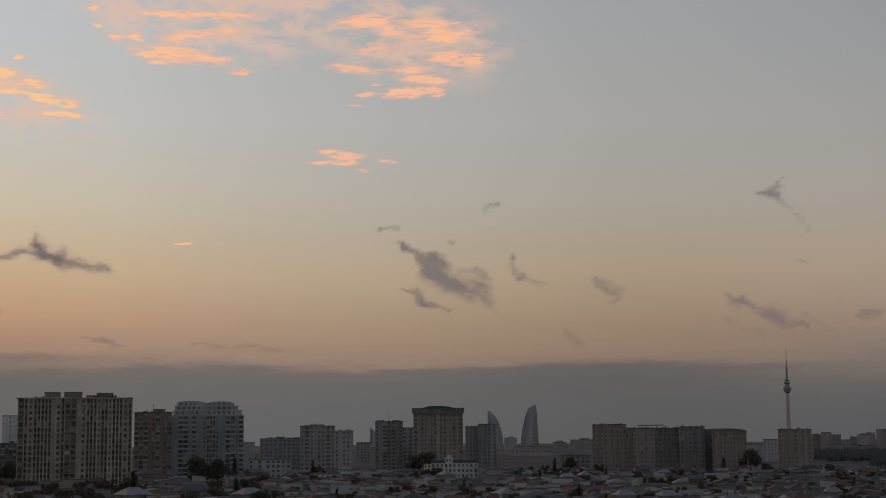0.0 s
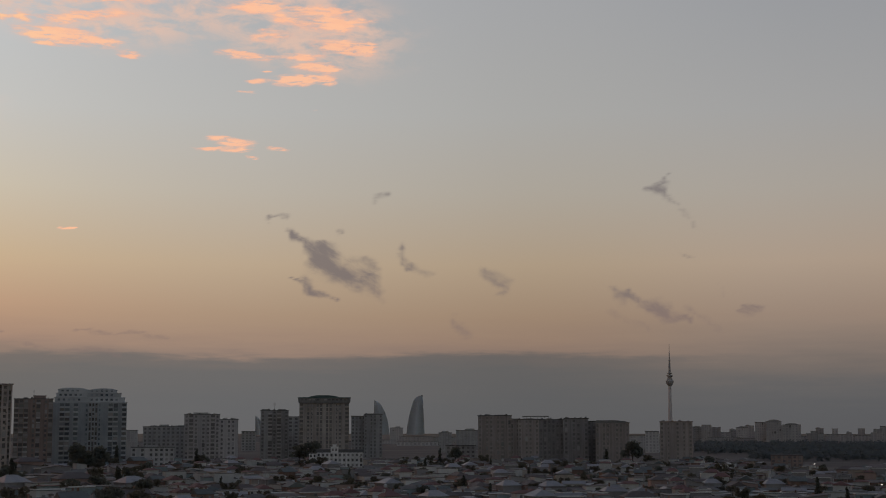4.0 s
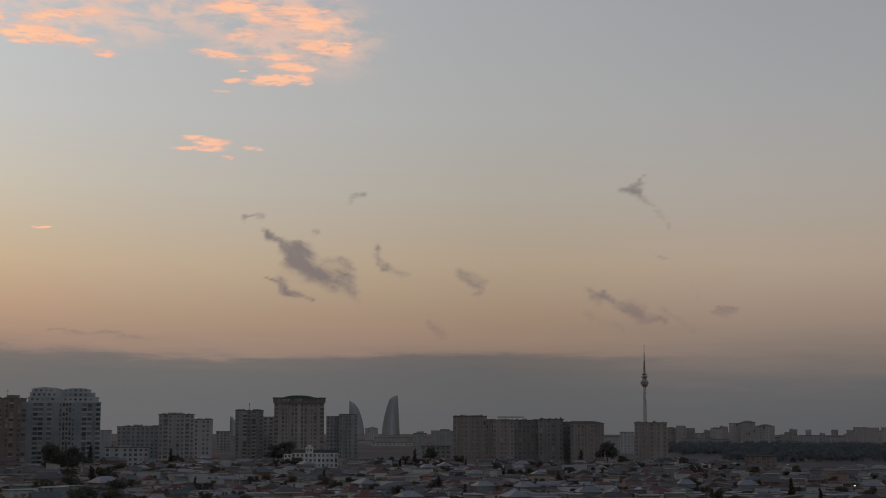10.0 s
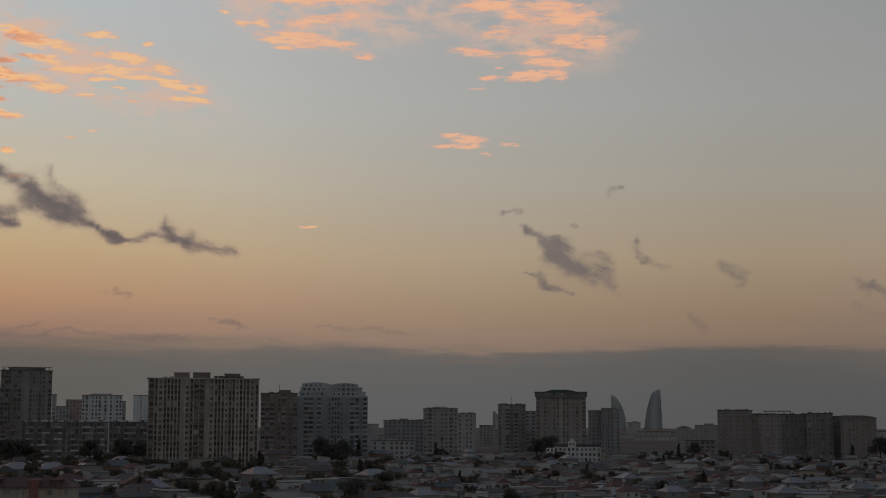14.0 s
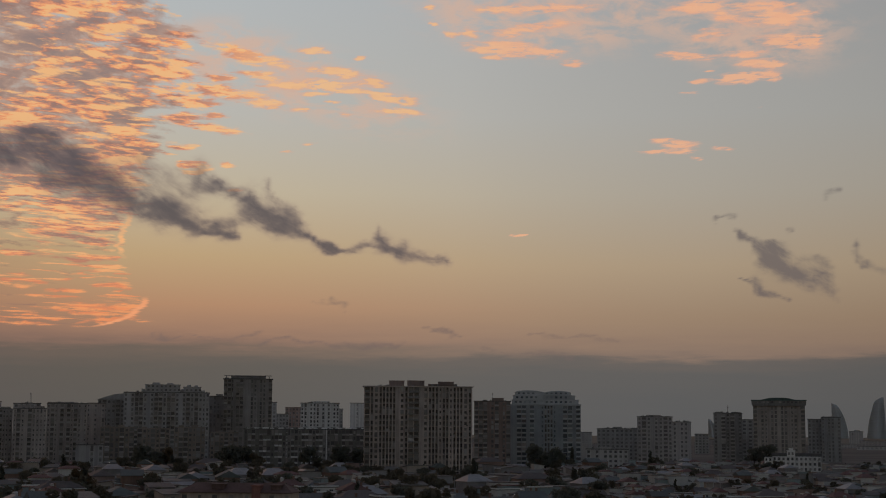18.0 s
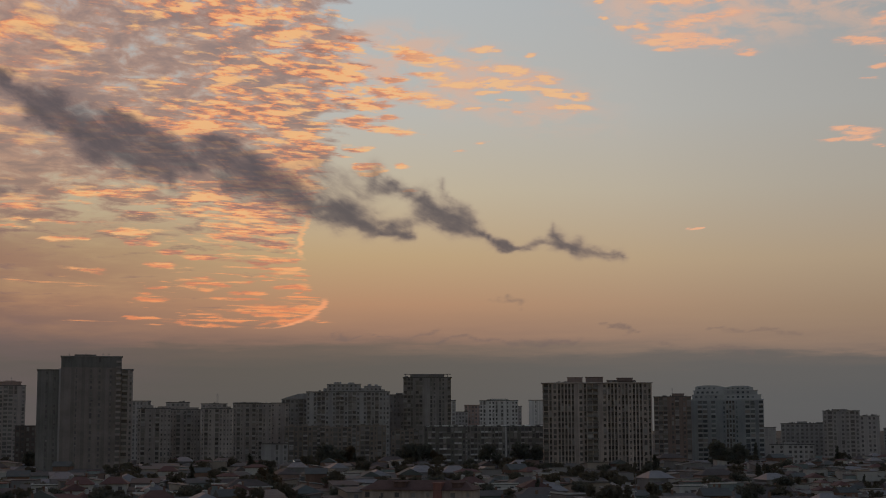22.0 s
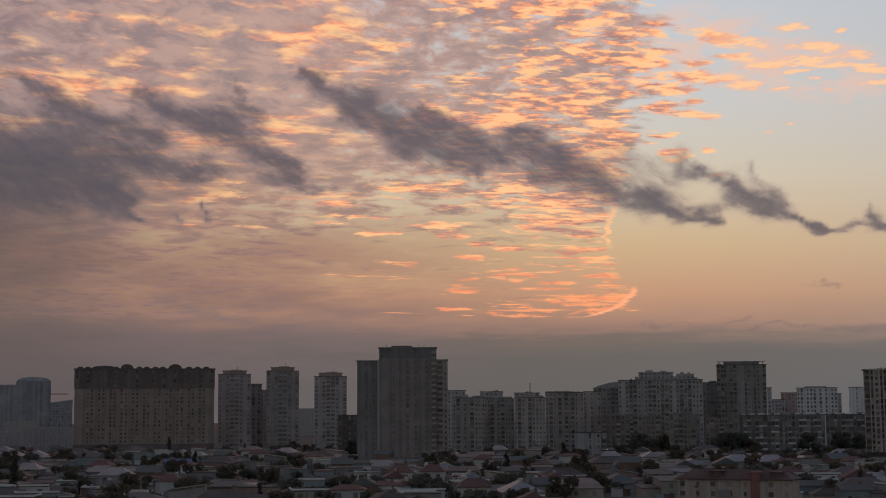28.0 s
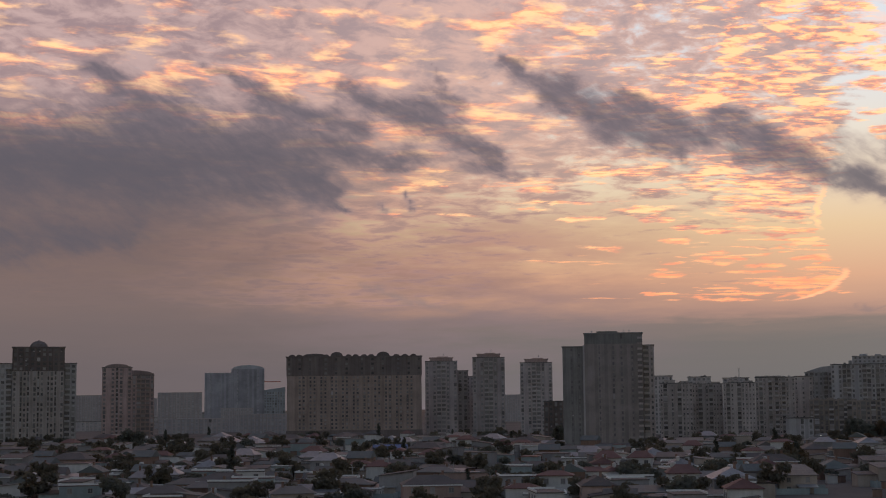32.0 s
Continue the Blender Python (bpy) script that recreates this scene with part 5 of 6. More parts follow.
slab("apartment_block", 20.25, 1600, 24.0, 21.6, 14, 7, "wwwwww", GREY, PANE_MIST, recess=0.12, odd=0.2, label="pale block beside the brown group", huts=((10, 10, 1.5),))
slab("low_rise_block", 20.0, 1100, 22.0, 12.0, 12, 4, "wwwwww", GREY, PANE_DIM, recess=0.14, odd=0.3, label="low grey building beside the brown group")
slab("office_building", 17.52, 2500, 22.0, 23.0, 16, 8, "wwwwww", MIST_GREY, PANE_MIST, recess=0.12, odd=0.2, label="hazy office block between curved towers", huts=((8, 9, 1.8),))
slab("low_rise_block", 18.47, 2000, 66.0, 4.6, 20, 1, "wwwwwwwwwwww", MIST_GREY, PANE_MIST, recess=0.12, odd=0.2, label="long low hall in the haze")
slab("low_rise_block", 32.35, 1000, 20.4, 7.4, 12, 3, "wwwwww", BROWN, PANE_DIM, recess=0.14, odd=0.3, label="low brown block before the woods")


# curved glass sail towers
def sail_tower(az, w, h, lean, label):
    root = base("sail_tower", az, 4400, 0, label, "skyscraper", "curved sail towers")
    n, verts, faces = 28, [], []
    for j in range(n + 1):
        t = j / n
        z = -6 + (h + 6) * t
        if lean < 0:
            x0, x1 = -w * 0.5, w * (max(math.cos(t * math.pi / 2), 0.0) ** 0.5 - 0.5)
            x1 = max(x1, x0 + 0.8)
        else:
            x1, x0 = w * (0.5 - 0.12 * t), -w * 0.5 + w * (0.10 * t + 0.40 * t ** 2.0)
            if t > 0.9:
                x0 += w * 0.26 * ((t - 0.9) / 0.1) ** 1.6
        dp = 14 * (1 - 0.8 * t)
        verts += [(x0, dp * 0.2, z), ((x0 + x1) / 2, -dp * 0.3, z), (x1, dp * 0.2, z), ((x0 + x1) / 2, dp, z)]
    for j in range(n):
        for i in range(4):
            faces.append((4 * j + i, 4 * j + (i + 1) % 4, 4 * j + 4 + (i + 1) % 4, 4 * j + 4 + i))
    faces += [(3, 2, 1, 0), (4 * n, 4 * n + 1, 4 * n + 2, 4 * n + 3)]
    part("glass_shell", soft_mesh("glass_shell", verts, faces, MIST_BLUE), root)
    bands = []
    for j in range(2, n - 3):
        a0, a1 = verts[4 * j], verts[4 * j + 2]
        bands.append((a0[0] * 0.98, a1[0] * 0.98, verts[4 * j + 1][1] * 0.3 - 1.2, 0.5, a0[2], a0[2] + 0.5))
    part("floor_bands", boxes("floor_bands", bands, SLATE), root)["kind"] = "stuff"


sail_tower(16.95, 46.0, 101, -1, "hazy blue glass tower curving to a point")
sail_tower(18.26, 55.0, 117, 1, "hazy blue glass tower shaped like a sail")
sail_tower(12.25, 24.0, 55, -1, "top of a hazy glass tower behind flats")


# television tower
def television_tower():
    root = base("television_tower", 28.05, 4400, 0, "slender concrete television tower with a pod and mast", "tower")
    part("shaft", lathe("shaft", [(8.5, -4), (7.2, 20), (5.4, 70), (4.4, 130), (4.2, 142)], MIST_GREY), root)
    part("pod", lathe("pod", [(4.3, 141.5), (8.0, 146), (11.5, 152), (11.8, 157), (8.5, 161), (6.5, 165), (6.3, 170)], GREY), root)
    part("pod_ring", lathe("pod_ring", [(9.0, 170.2), (9.4, 171), (9.4, 174), (6.0, 175.5)], GREY), root)
    part("platform", lathe("platform", [(5.4, 178), (8.0, 179), (8.0, 181), (4.0, 182)], GREY), root)
    part("mast", lathe("mast", [(3.4, 175), (3.0, 200), (2.2, 216), (1.5, 217), (1.3, 240), (0.8, 241), (0.6, 267)], GREY), root)
    part("mast_collar", lathe("mast_collar", [(2.8, 214), (3.0, 217), (2.8, 220)], GREY), root)


television_tower()
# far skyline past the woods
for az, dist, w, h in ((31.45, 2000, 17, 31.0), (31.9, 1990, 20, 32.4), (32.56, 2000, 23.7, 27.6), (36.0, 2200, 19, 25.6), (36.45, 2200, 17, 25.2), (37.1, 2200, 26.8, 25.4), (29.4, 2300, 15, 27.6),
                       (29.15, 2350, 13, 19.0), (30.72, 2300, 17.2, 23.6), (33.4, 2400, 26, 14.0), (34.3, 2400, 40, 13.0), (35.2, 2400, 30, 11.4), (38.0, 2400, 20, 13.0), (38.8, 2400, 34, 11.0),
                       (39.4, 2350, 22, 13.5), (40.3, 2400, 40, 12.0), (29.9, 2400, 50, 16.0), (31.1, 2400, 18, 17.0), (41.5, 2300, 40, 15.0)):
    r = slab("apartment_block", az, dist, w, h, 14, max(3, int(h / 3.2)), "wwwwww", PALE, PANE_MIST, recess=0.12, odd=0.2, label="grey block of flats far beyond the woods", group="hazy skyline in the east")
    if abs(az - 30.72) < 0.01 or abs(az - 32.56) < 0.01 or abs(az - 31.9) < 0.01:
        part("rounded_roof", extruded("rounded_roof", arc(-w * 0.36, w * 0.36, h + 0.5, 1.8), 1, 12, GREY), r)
# low hazy quarters on the plain, the haze put into their pale tones
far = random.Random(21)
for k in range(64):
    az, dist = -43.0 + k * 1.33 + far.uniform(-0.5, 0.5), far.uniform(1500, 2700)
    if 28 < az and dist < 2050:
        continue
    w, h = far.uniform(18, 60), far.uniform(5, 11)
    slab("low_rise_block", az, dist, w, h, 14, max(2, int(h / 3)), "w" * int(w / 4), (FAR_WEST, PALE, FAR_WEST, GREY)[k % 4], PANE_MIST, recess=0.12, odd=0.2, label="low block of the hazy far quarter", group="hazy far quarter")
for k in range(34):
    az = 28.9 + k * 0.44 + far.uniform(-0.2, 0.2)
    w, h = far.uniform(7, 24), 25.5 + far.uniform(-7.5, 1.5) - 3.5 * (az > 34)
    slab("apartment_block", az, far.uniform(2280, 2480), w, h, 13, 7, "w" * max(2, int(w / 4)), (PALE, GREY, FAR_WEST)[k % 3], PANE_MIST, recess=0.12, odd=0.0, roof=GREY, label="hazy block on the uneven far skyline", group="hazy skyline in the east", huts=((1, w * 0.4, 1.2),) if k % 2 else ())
# flat-roofed block close by on the eastern side
e = slab("office_building", 38.9, 500, 30.0, 9.4, 14, 3, "w.vvv.w.ww", WHITE, PANE_DIM, each=True, label="white flat-roofed building with dark window bands", lip=0.3, roof=WHITE)
part("roof_rails", boxes("roof_rails", [(-14 + k * 3.1, -13.5 + k * 3.1, 0.3, 0.8, 9.9, 10.7) for k in range(4)], STEEL), e)


# ---- low houses ----
def hip(name, w, dp, z, rise, mat, over=0.5, ridge=0.45):
    x, y0, y1, k = w / 2 + over, -over, dp + over, (w / 2) * ridge
    mid = dp / 2
    verts = [(-x, y0, z), (x, y0, z), (x, y1, z), (-x, y1, z), (-k, mid, z + rise), (k, mid, z + rise),
             (-x, y0, z - 0.18), (x, y0, z - 0.18), (x, y1, z - 0.18), (-x, y1, z - 0.18)]
    faces = [(0, 1, 5, 4), (1, 2, 5), (2, 3, 4, 5), (3, 0, 4), (6, 7, 1, 0), (7, 8, 2, 1), (8, 9, 3, 2), (9, 6, 0, 3), (9, 8, 7, 6)]
    return soft_mesh(name, verts, faces, mat)


def gable(name, w, dp, z, rise, mat, over=0.45):
    x, y0, y1, mid = w / 2 + over, -over, dp + over, dp / 2
    verts = [(-x, y0, z), (x, y0, z), (x, y1, z), (-x, y1, z), (-x, mid, z + rise), (x, mid, z + rise),
             (-x, y0, z - 0.2), (x, y0, z - 0.2), (x, y1, z - 0.2), (-x, y1, z - 0.2)]
    faces = [(0, 1, 5, 4), (2, 3, 4, 5), (1, 2, 5), (3, 0, 4), (6, 7, 1, 0), (7, 8, 2, 1), (8, 9, 3, 2), (9, 6, 0, 3), (9, 8, 7, 6)]
    return soft_mesh(name, verts, faces, mat)


def shed(name, w, dp, z, rise, mat, over=0.4):
    x, y0, y1 = w / 2 + over, -over, dp + over
    verts = [(-x, y0, z), (x, y0, z), (x, y1, z + rise), (-x, y1, z + rise), (-x, y0, z - 0.22), (x, y0, z - 0.22), (x, y1, z + rise - 0.22), (-x, y1, z + rise - 0.22)]
    return soft_mesh(name, verts, [(0, 1, 2, 3), (7, 6, 5, 4), (4, 5, 1, 0), (5, 6, 2, 1), (6, 7, 3, 2), (7, 4, 0, 3)], mat)


def sloped(name, x0, x1, y0, y1, h0, h1, mat):
    """A body whose top slopes from its front to its back."""
    verts = [(x0, y0, 0), (x1, y0, 0), (x1, y1, 0), (x0, y1, 0), (x0, y0, h0), (x1, y0, h0), (x1, y1, h1), (x0, y1, h1)]
    return soft_mesh(name, verts, [(3, 2, 1, 0), (4, 5, 6, 7), (0, 1, 5, 4), (1, 2, 6, 5), (2, 3, 7, 6), (3, 0, 4, 7)], mat)


HOUSE_WALLS = {"white": surface("whitewashed_wall", (0.46, 0.45, 0.43), stain=0.35, streak=0.2), "stone": surface("yellow_limestone_wall", (0.34, 0.29, 0.245), streak=0.2), "teal": surface("faded_green_wall", (0.23, 0.27, 0.27), streak=0.2), "clay": surface("pinkish_clay_wall", (0.31, 0.225, 0.195), streak=0.2),
               "grey": surface("cement_wall", (0.24, 0.23, 0.225), streak=0.2), "brick": surface("rough_brick_wall", (0.20, 0.13, 0.10))}
ROOFS = {"grey": ROOF_GREY, "red": ROOF_RED, "blue": ROOF_BLUE, "pale": ROOF_PALE, "brown": ROOF_BROWN}
TRIM = surface("white_trim", (0.62, 0.62, 0.60), stain=0.1, streak=0.1)
TANK = surface("water_tank_steel", (0.40, 0.41, 0.42), rough=0.4, metal=0.5)


HOUSE_FRAME = boxes("window", [(-0.66, 0.66, -0.06, 0.02, -0.75, 0.75), (-0.76, 0.76, -0.14, 0.02, -0.85, -0.76)], surface("weathered_window_frame", (0.24, 0.23, 0.215)))
HOUSE_PANE = boxes("pane", [(-0.58, -0.04, -0.09, -0.03, -0.62, 0.62), (0.04, 0.58, -0.09, -0.03, -0.62, 0.62)], PANE)


def house(w, dp, walls_h, kind, roof, wall, rich, extras=0):
    look_of = {"grey": "grey sheet", "red": "rusty red sheet", "blue": "blue-grey sheet", "pale": "bare metal", "brown": "brown slate"}[roof]
    stone = {"white": "whitewashed", "stone": "limestone", "grey": "cement-rendered", "brick": "brick", "teal": "faded green", "clay": "pinkish"}[wall]
    root = tagged(new("house"), f"low {stone} house with a {look_of} {'flat' if kind == 'flat' else kind} roof", "house", "low houses of the quarter")
    wm, rm = HOUSE_WALLS[wall], ROOFS[roof]
    body = [(-w / 2, w / 2, 0, dp, 0, walls_h)]
    if rich:
        body.append((-w / 2 - 0.12, w / 2 + 0.12, -0.12, dp + 0.12, 0, 0.6))
    if kind == "gable":
        me = extruded("wall", [(-w / 2, 0), (w / 2, 0), (w / 2, walls_h), (-w / 2, walls_h)], 0, dp, wm)
        part("wall", me, root)
    elif kind == "shed":
        part("wall", sloped("wall", -w / 2, w / 2, 0, dp, walls_h, walls_h + 0.14 * dp * 0.92, wm), root)
    else:
        part("wall", boxes("wall", body, wm), root)
    rise = {"hip": 0.2 + 0.03 * (extras % 4), "gable": 0.27, "shed": 0.14, "flat": 0}[kind] * dp
    if kind == "hip":
        part("roof", hip("roof", w, dp, walls_h + 0.2, rise, rm), root)
    elif kind == "gable":
        part("roof", gable("roof", w, dp, walls_h + 0.2, rise, rm), root)
    elif kind == "shed":
        part("roof", shed("roof", w, dp, walls_h + 0.24, rise, rm), root)
    else:
        part("roof", boxes("roof", [(-w / 2 - 0.2, w / 2 + 0.2, -0.2, dp + 0.2, walls_h + 0.004, walls_h + 0.25)], rm), root)
        if rich:
            part("parapet", boxes("parapet", [(-w / 2 - 0.2, w / 2 + 0.2, -0.2, 0.05, walls_h + 0.254, walls_h + 0.7), (-w / 2 - 0.2, -w / 2 + 0.05, 0.055, dp + 0.2, walls_h + 0.254, walls_h + 0.7)], TRIM if extras % 2 else wm), root)
    if extras % 5 < 3:
        side = -1 if extras % 2 else 1
        aw, ad, ah = w * 0.5, dp * 0.62, max(2.6, walls_h * 0.62)
        ax = side * (w / 2 + aw / 2 + 0.02)
        part("annex", sloped("annex", ax - aw / 2, ax + aw / 2, dp * 0.2, dp * 0.2 + ad, ah, ah + 0.7, HOUSE_WALLS[("grey", "clay", "teal", "stone", "white")[(extras // 2) % 5]]), root)
        part("annex_roof", shed("annex_roof", aw, ad, ah + 0.24, 0.8, ROOFS["pale" if extras % 4 == 0 else "brown"]), root, at=(ax, dp * 0.2, 0))
    if not rich and kind != "flat" and extras % 4 == 1:
        part("eave_board", boxes("eave_board", [(-w / 2 - 0.46, w / 2 + 0.46, -0.55, -0.42, walls_h - 0.14, walls_h + 0.2)], TRIM), root)
    if rich:
        storeys = 2 if walls_h > 4.6 else 1
        step = walls_h / storeys
        n = max(2, int(w / 4.4))
        for s in range(storeys):
            for i in range(n):
                x = -w / 2 + (i + 0.5) * w / n
                part("pane", HOUSE_PANE, part("window", HOUSE_FRAME, root, at=(x, 0, (s + 0.55) * step)))
        if kind != "flat" and extras % 3 == 0:
            part("eave_board", boxes("eave_board", [(-w / 2 - 0.46, w / 2 + 0.46, -0.53, -0.42, walls_h - 0.14, walls_h + 0.16)], TRIM), root)
        yw, yd = w * 0.5 + 2.2, -4.4
        part("yard_wall", boxes("yard_wall", [(-yw, yw * 0.3, yd - 0.2, yd, 0, 1.9), (yw * 0.3 + 1.4, yw, yd - 0.2, yd, 0, 1.9), (-yw, -yw + 0.2, yd + 0.003, dp * 0.7, 0, 1.9)], HOUSE_WALLS[("grey", "white", "stone", "teal")[extras % 4]]), root)
        if extras % 2 == 0:
            part("chimney", boxes("chimney", [(w * 0.2, w * 0.2 + 0.6, dp * 0.55, dp * 0.55 + 0.6, walls_h, walls_h + rise + 1.1), (w * 0.2 - 0.1, w * 0.2 + 0.7, dp * 0.55 - 0.1, dp * 0.55 + 0.7, walls_h + rise + 1.1, walls_h + rise + 1.25)], HOUSE_WALLS["brick"]), root)
        if extras % 3 == 1:
            part("lean_to", shed("lean_to", w * 0.45, 3.2, 2.3, 0.7, ROOFS["pale"]), root, "bare metal lean-to roof", at=(w * 0.2, -3.3, 0))
            part("lean_to_post", boxes("lean_to_post", [(w * 0.02, w * 0.02 + 0.15, -3.3, -3.15, 0, 2.3), (w * 0.38, w * 0.38 + 0.15, -3.3, -3.15, 0, 2.3)], STEEL), root)
        if extras % 8 == 2:
            part("water_tank", lathe("water_tank", [(0.7, 0), (0.75, 0.1), (0.75, 1.5), (0.3, 1.75)], TANK, 12), root, at=(-w * 0.3, dp * 0.6, walls_h + (0.25 if kind == "flat" else rise * 0.6)))
    return root


# ---- trees ----
def tree(height, spread, leaf, seed, clumps=260, kind="round"):
    rng = random.Random(seed)
    root = tagged(new("tree"), {"round": "dark broad-leaved garden tree with an uneven crown", "tall": "tall dark cypress with a ragged outline", "rust": "autumn tree with rust-yellow leaves"}[kind], "tree", "garden trees")
    verts, faces = [], []

    def limb(p, q, r0, r1, n=6):
        k = len(verts)
        ax = (q - p).normalized()
        u = ax.orthogonal().normalized()
        vv = ax.cross(u)
        for c, r in ((p, r0), (q, r1)):
            for i in range(n):
                t = 2 * math.pi * i / n
                verts.append(tuple(c + u * (r * math.cos(t)) + vv * (r * math.sin(t))))
        faces.extend((k + i, k + (i + 1) % n, k + n + (i + 1) % n, k + n + i) for i in range(n))
    fork = Vector((rng.uniform(-0.2, 0.2), rng.uniform(-0.2, 0.2), height * (0.36 if kind != "tall" else 0.8)))
    limb(Vector((0, 0, -0.2)), fork, 0.03 * height + 0.05, 0.02 * height)
    lobes = []
    if kind == "tall":
        for i in range(9):
            t = i / 8
            lobes.append((Vector((rng.uniform(-0.15, 0.15) * spread, rng.uniform(-0.15, 0.15) * spread, height * (0.1 + 0.85 * t))), spread * (0.5 - 0.42 * t) + 0.15, height * 0.11))
    else:
        for i in range(8):
            t = 2 * math.pi * i / 8 + rng.uniform(-0.5, 0.5)
            rad = spread * rng.uniform(0.12, 0.36)
            c = Vector((rad * math.cos(t), rad * math.sin(t), height * rng.uniform(0.45, 0.85)))
            limb(fork, c, 0.014 * height, 0.004 * height, 5)
            lobes.append((c, spread * rng.uniform(0.16, 0.28), height * rng.uniform(0.10, 0.17)))
    part("trunk", soft_mesh("trunk", verts, faces, BARK), root)
    lv, lf = [], []
    for i in range(clumps):
        c, rw, rh = rng.choice(lobes)
        dvec = Vector((rng.gauss(0, 1), rng.gauss(0, 1), rng.gauss(0, 1))).normalized() * rng.uniform(0.55, 1.12)
        p = c + Vector((dvec.x * rw, dvec.y * rw, dvec.z * rh))
        s = rng.uniform(0.4, 0.95) * (0.05 * height + 0.35)
        n = Vector((rng.gauss(0, 1), rng.gauss(0, 1), rng.gauss(0.6, 1))).normalized()
        u = n.orthogonal().normalized() * s
        w2 = n.cross(u).normalized() * s * rng.uniform(0.6, 1.1)
        k = len(lv)
        bend = n * s * 0.35
        lv += [tuple(p - u), tuple(p - w2 + bend), tuple(p + u), tuple(p + w2 + bend)]
        lf += [(k, k + 1, k + 2), (k, k + 2, k + 3)]
    part("crown", soft_mesh("crown", lv, lf, leaf), root)
    return root


# ---- the quarter of low houses ----
def free(x, y, margin):
    for inv, half, depth in FOOTPRINTS:
        q = inv @ Vector((x, y, 0))
        if -half - margin < q.x < half + margin and -margin - 4 < q.y < depth + margin:
            return False
    return True


rng = random.Random(11)
PROTO = []
for k in range(34):
    kind = ("hip", "flat", "gable", "shed", "hip", "flat", "hip", "shed", "gable", "flat")[k % 10]
    roof = ("grey", "brown", "blue", "brown", "red", "grey", "brown", "grey", "blue", "brown", "pale")[k % 11]
    wall = ("stone", "white", "grey", "teal", "clay", "white", "brick")[(k * 3) % 7]
    dims = (rng.uniform(6.5, 15.0), rng.uniform(5.5, 10.5), rng.choice((2.8, 3.2, 3.6, 4.4, 5.6, 6.2)))
    PROTO.append((house(*dims, kind, roof, wall, True, k), house(*dims, kind, roof, wall, False, k), dims))

PALER = [p for p in PROTO if "whitewashed" in p[0]["label"] or "bare metal" in p[0]["label"]]
TREES = [tree(5.2, 5.4, LEAF, 1, 380), tree(7.0, 7.0, LEAF, 2, 440), tree(5.0, 5.6, LEAF_OLIVE, 3, 340), tree(8.0, 8.0, LEAF_OLIVE, 4, 500), tree(7.0, 6.2, LEAF_RUST, 5, 380, "rust"),
         tree(11.0, 3.0, CYPRESS, 6, 260, "tall"), tree(8.0, 2.4, CYPRESS, 7, 200, "tall"), tree(14.0, 12.0, LEAF, 8, 800), tree(12.5, 10.0, LEAF_RUST, 9, 700, "rust")]

# near block of flats with orange walls and a stair shaft
def orange_block():
    root = base("low_rise_block", -6.0, 425, -14, "pinkish-beige three-storey block with a red stair shaft", "building")
    stone = surface("pinkish_beige_render", (0.36, 0.295, 0.25), stain=0.35)
    facade(root, -16, 32, 8.0, 3, "w.n.w.w.nw.w.n", stone, PANE, 12, True, rail=WHITE, odd=0.5)
    tiles = surface("brown_red_tiles", (0.135, 0.085, 0.075))
    part("roof", hip("roof", 32, 12, 8.2, 2.5, tiles, 0.6, 0.8), root)
    part("stair_shaft", boxes("stair_shaft", [(5, 7.4, -0.6, 3, 0, 10.0), (4.7, 7.7, -0.9, 3.3, 10.0, 10.3)], surface("dull_red_render", (0.26, 0.125, 0.105))), root, "dull red stair shaft")
    part("roof_dormer", boxes("roof_dormer", [(-7, -3.5, 1, 5, 8.9, 10.3), (-7.3, -3.2, 0.7, 5.2, 10.3, 10.5)], tiles), root)
    part("roof_dormer", boxes("roof_dormer", [(10.2, 13, 1, 5, 8.9, 10.1), (9.9, 13.3, 0.7, 5.2, 10.1, 10.3)], tiles), root)
    part("bay_window", boxes("bay_window", [(-4.4, -0.6, -0.5, 0.0, 3.2, 5.2)], BAY), root, "white-framed bay window")
    keep_clear(-6.0, 425, 17, 13, -14)


orange_block()
blue_hall = base("market_hall", -27.0, 720, 5, "market hall with a faded blue roof", "hall")
part("wall", boxes("wall", [(-8, 8, 0, 10, 0, 4)], HOUSE_WALLS["grey"]), blue_hall)
part("roof", gable("roof", 16, 10, 4.2, 2.0, surface("faded_blue_sheet", (0.08, 0.13, 0.26), rough=0.6)), blue_hall)
keep_clear(-27.0, 720, 9, 11)



def joined(name, placed, label, category):
    """Far repeats as one object: (thing, pose) pairs, their parts' meshes laid together."""
    verts, faces, mats, idx = [], [], [], []
    for ob, m in placed:
        for ch in ob.children:
            me = ch.data
            slot = me.materials[0]
            if slot not in mats:
                mats.append(slot)
            k, s = len(verts), mats.index(slot)
            mm = m @ Matrix.Translation(ch.location)
            verts += [tuple(mm @ v.co) for v in me.vertices]
            faces += [tuple(i + k for i in p.vertices) for p in me.polygons]
            idx += [s] * len(me.polygons)
    me = bpy.data.meshes.new(name)
    me.from_pydata(verts, [], faces)
    for mt in mats:
        me.materials.append(mt)
    me.polygons.foreach_set("material_index", idx)
    return tagged(new(name, me), label, category, kind="stuff")


# streets bend slowly through the quarter; plots get wider farther off
spots = []
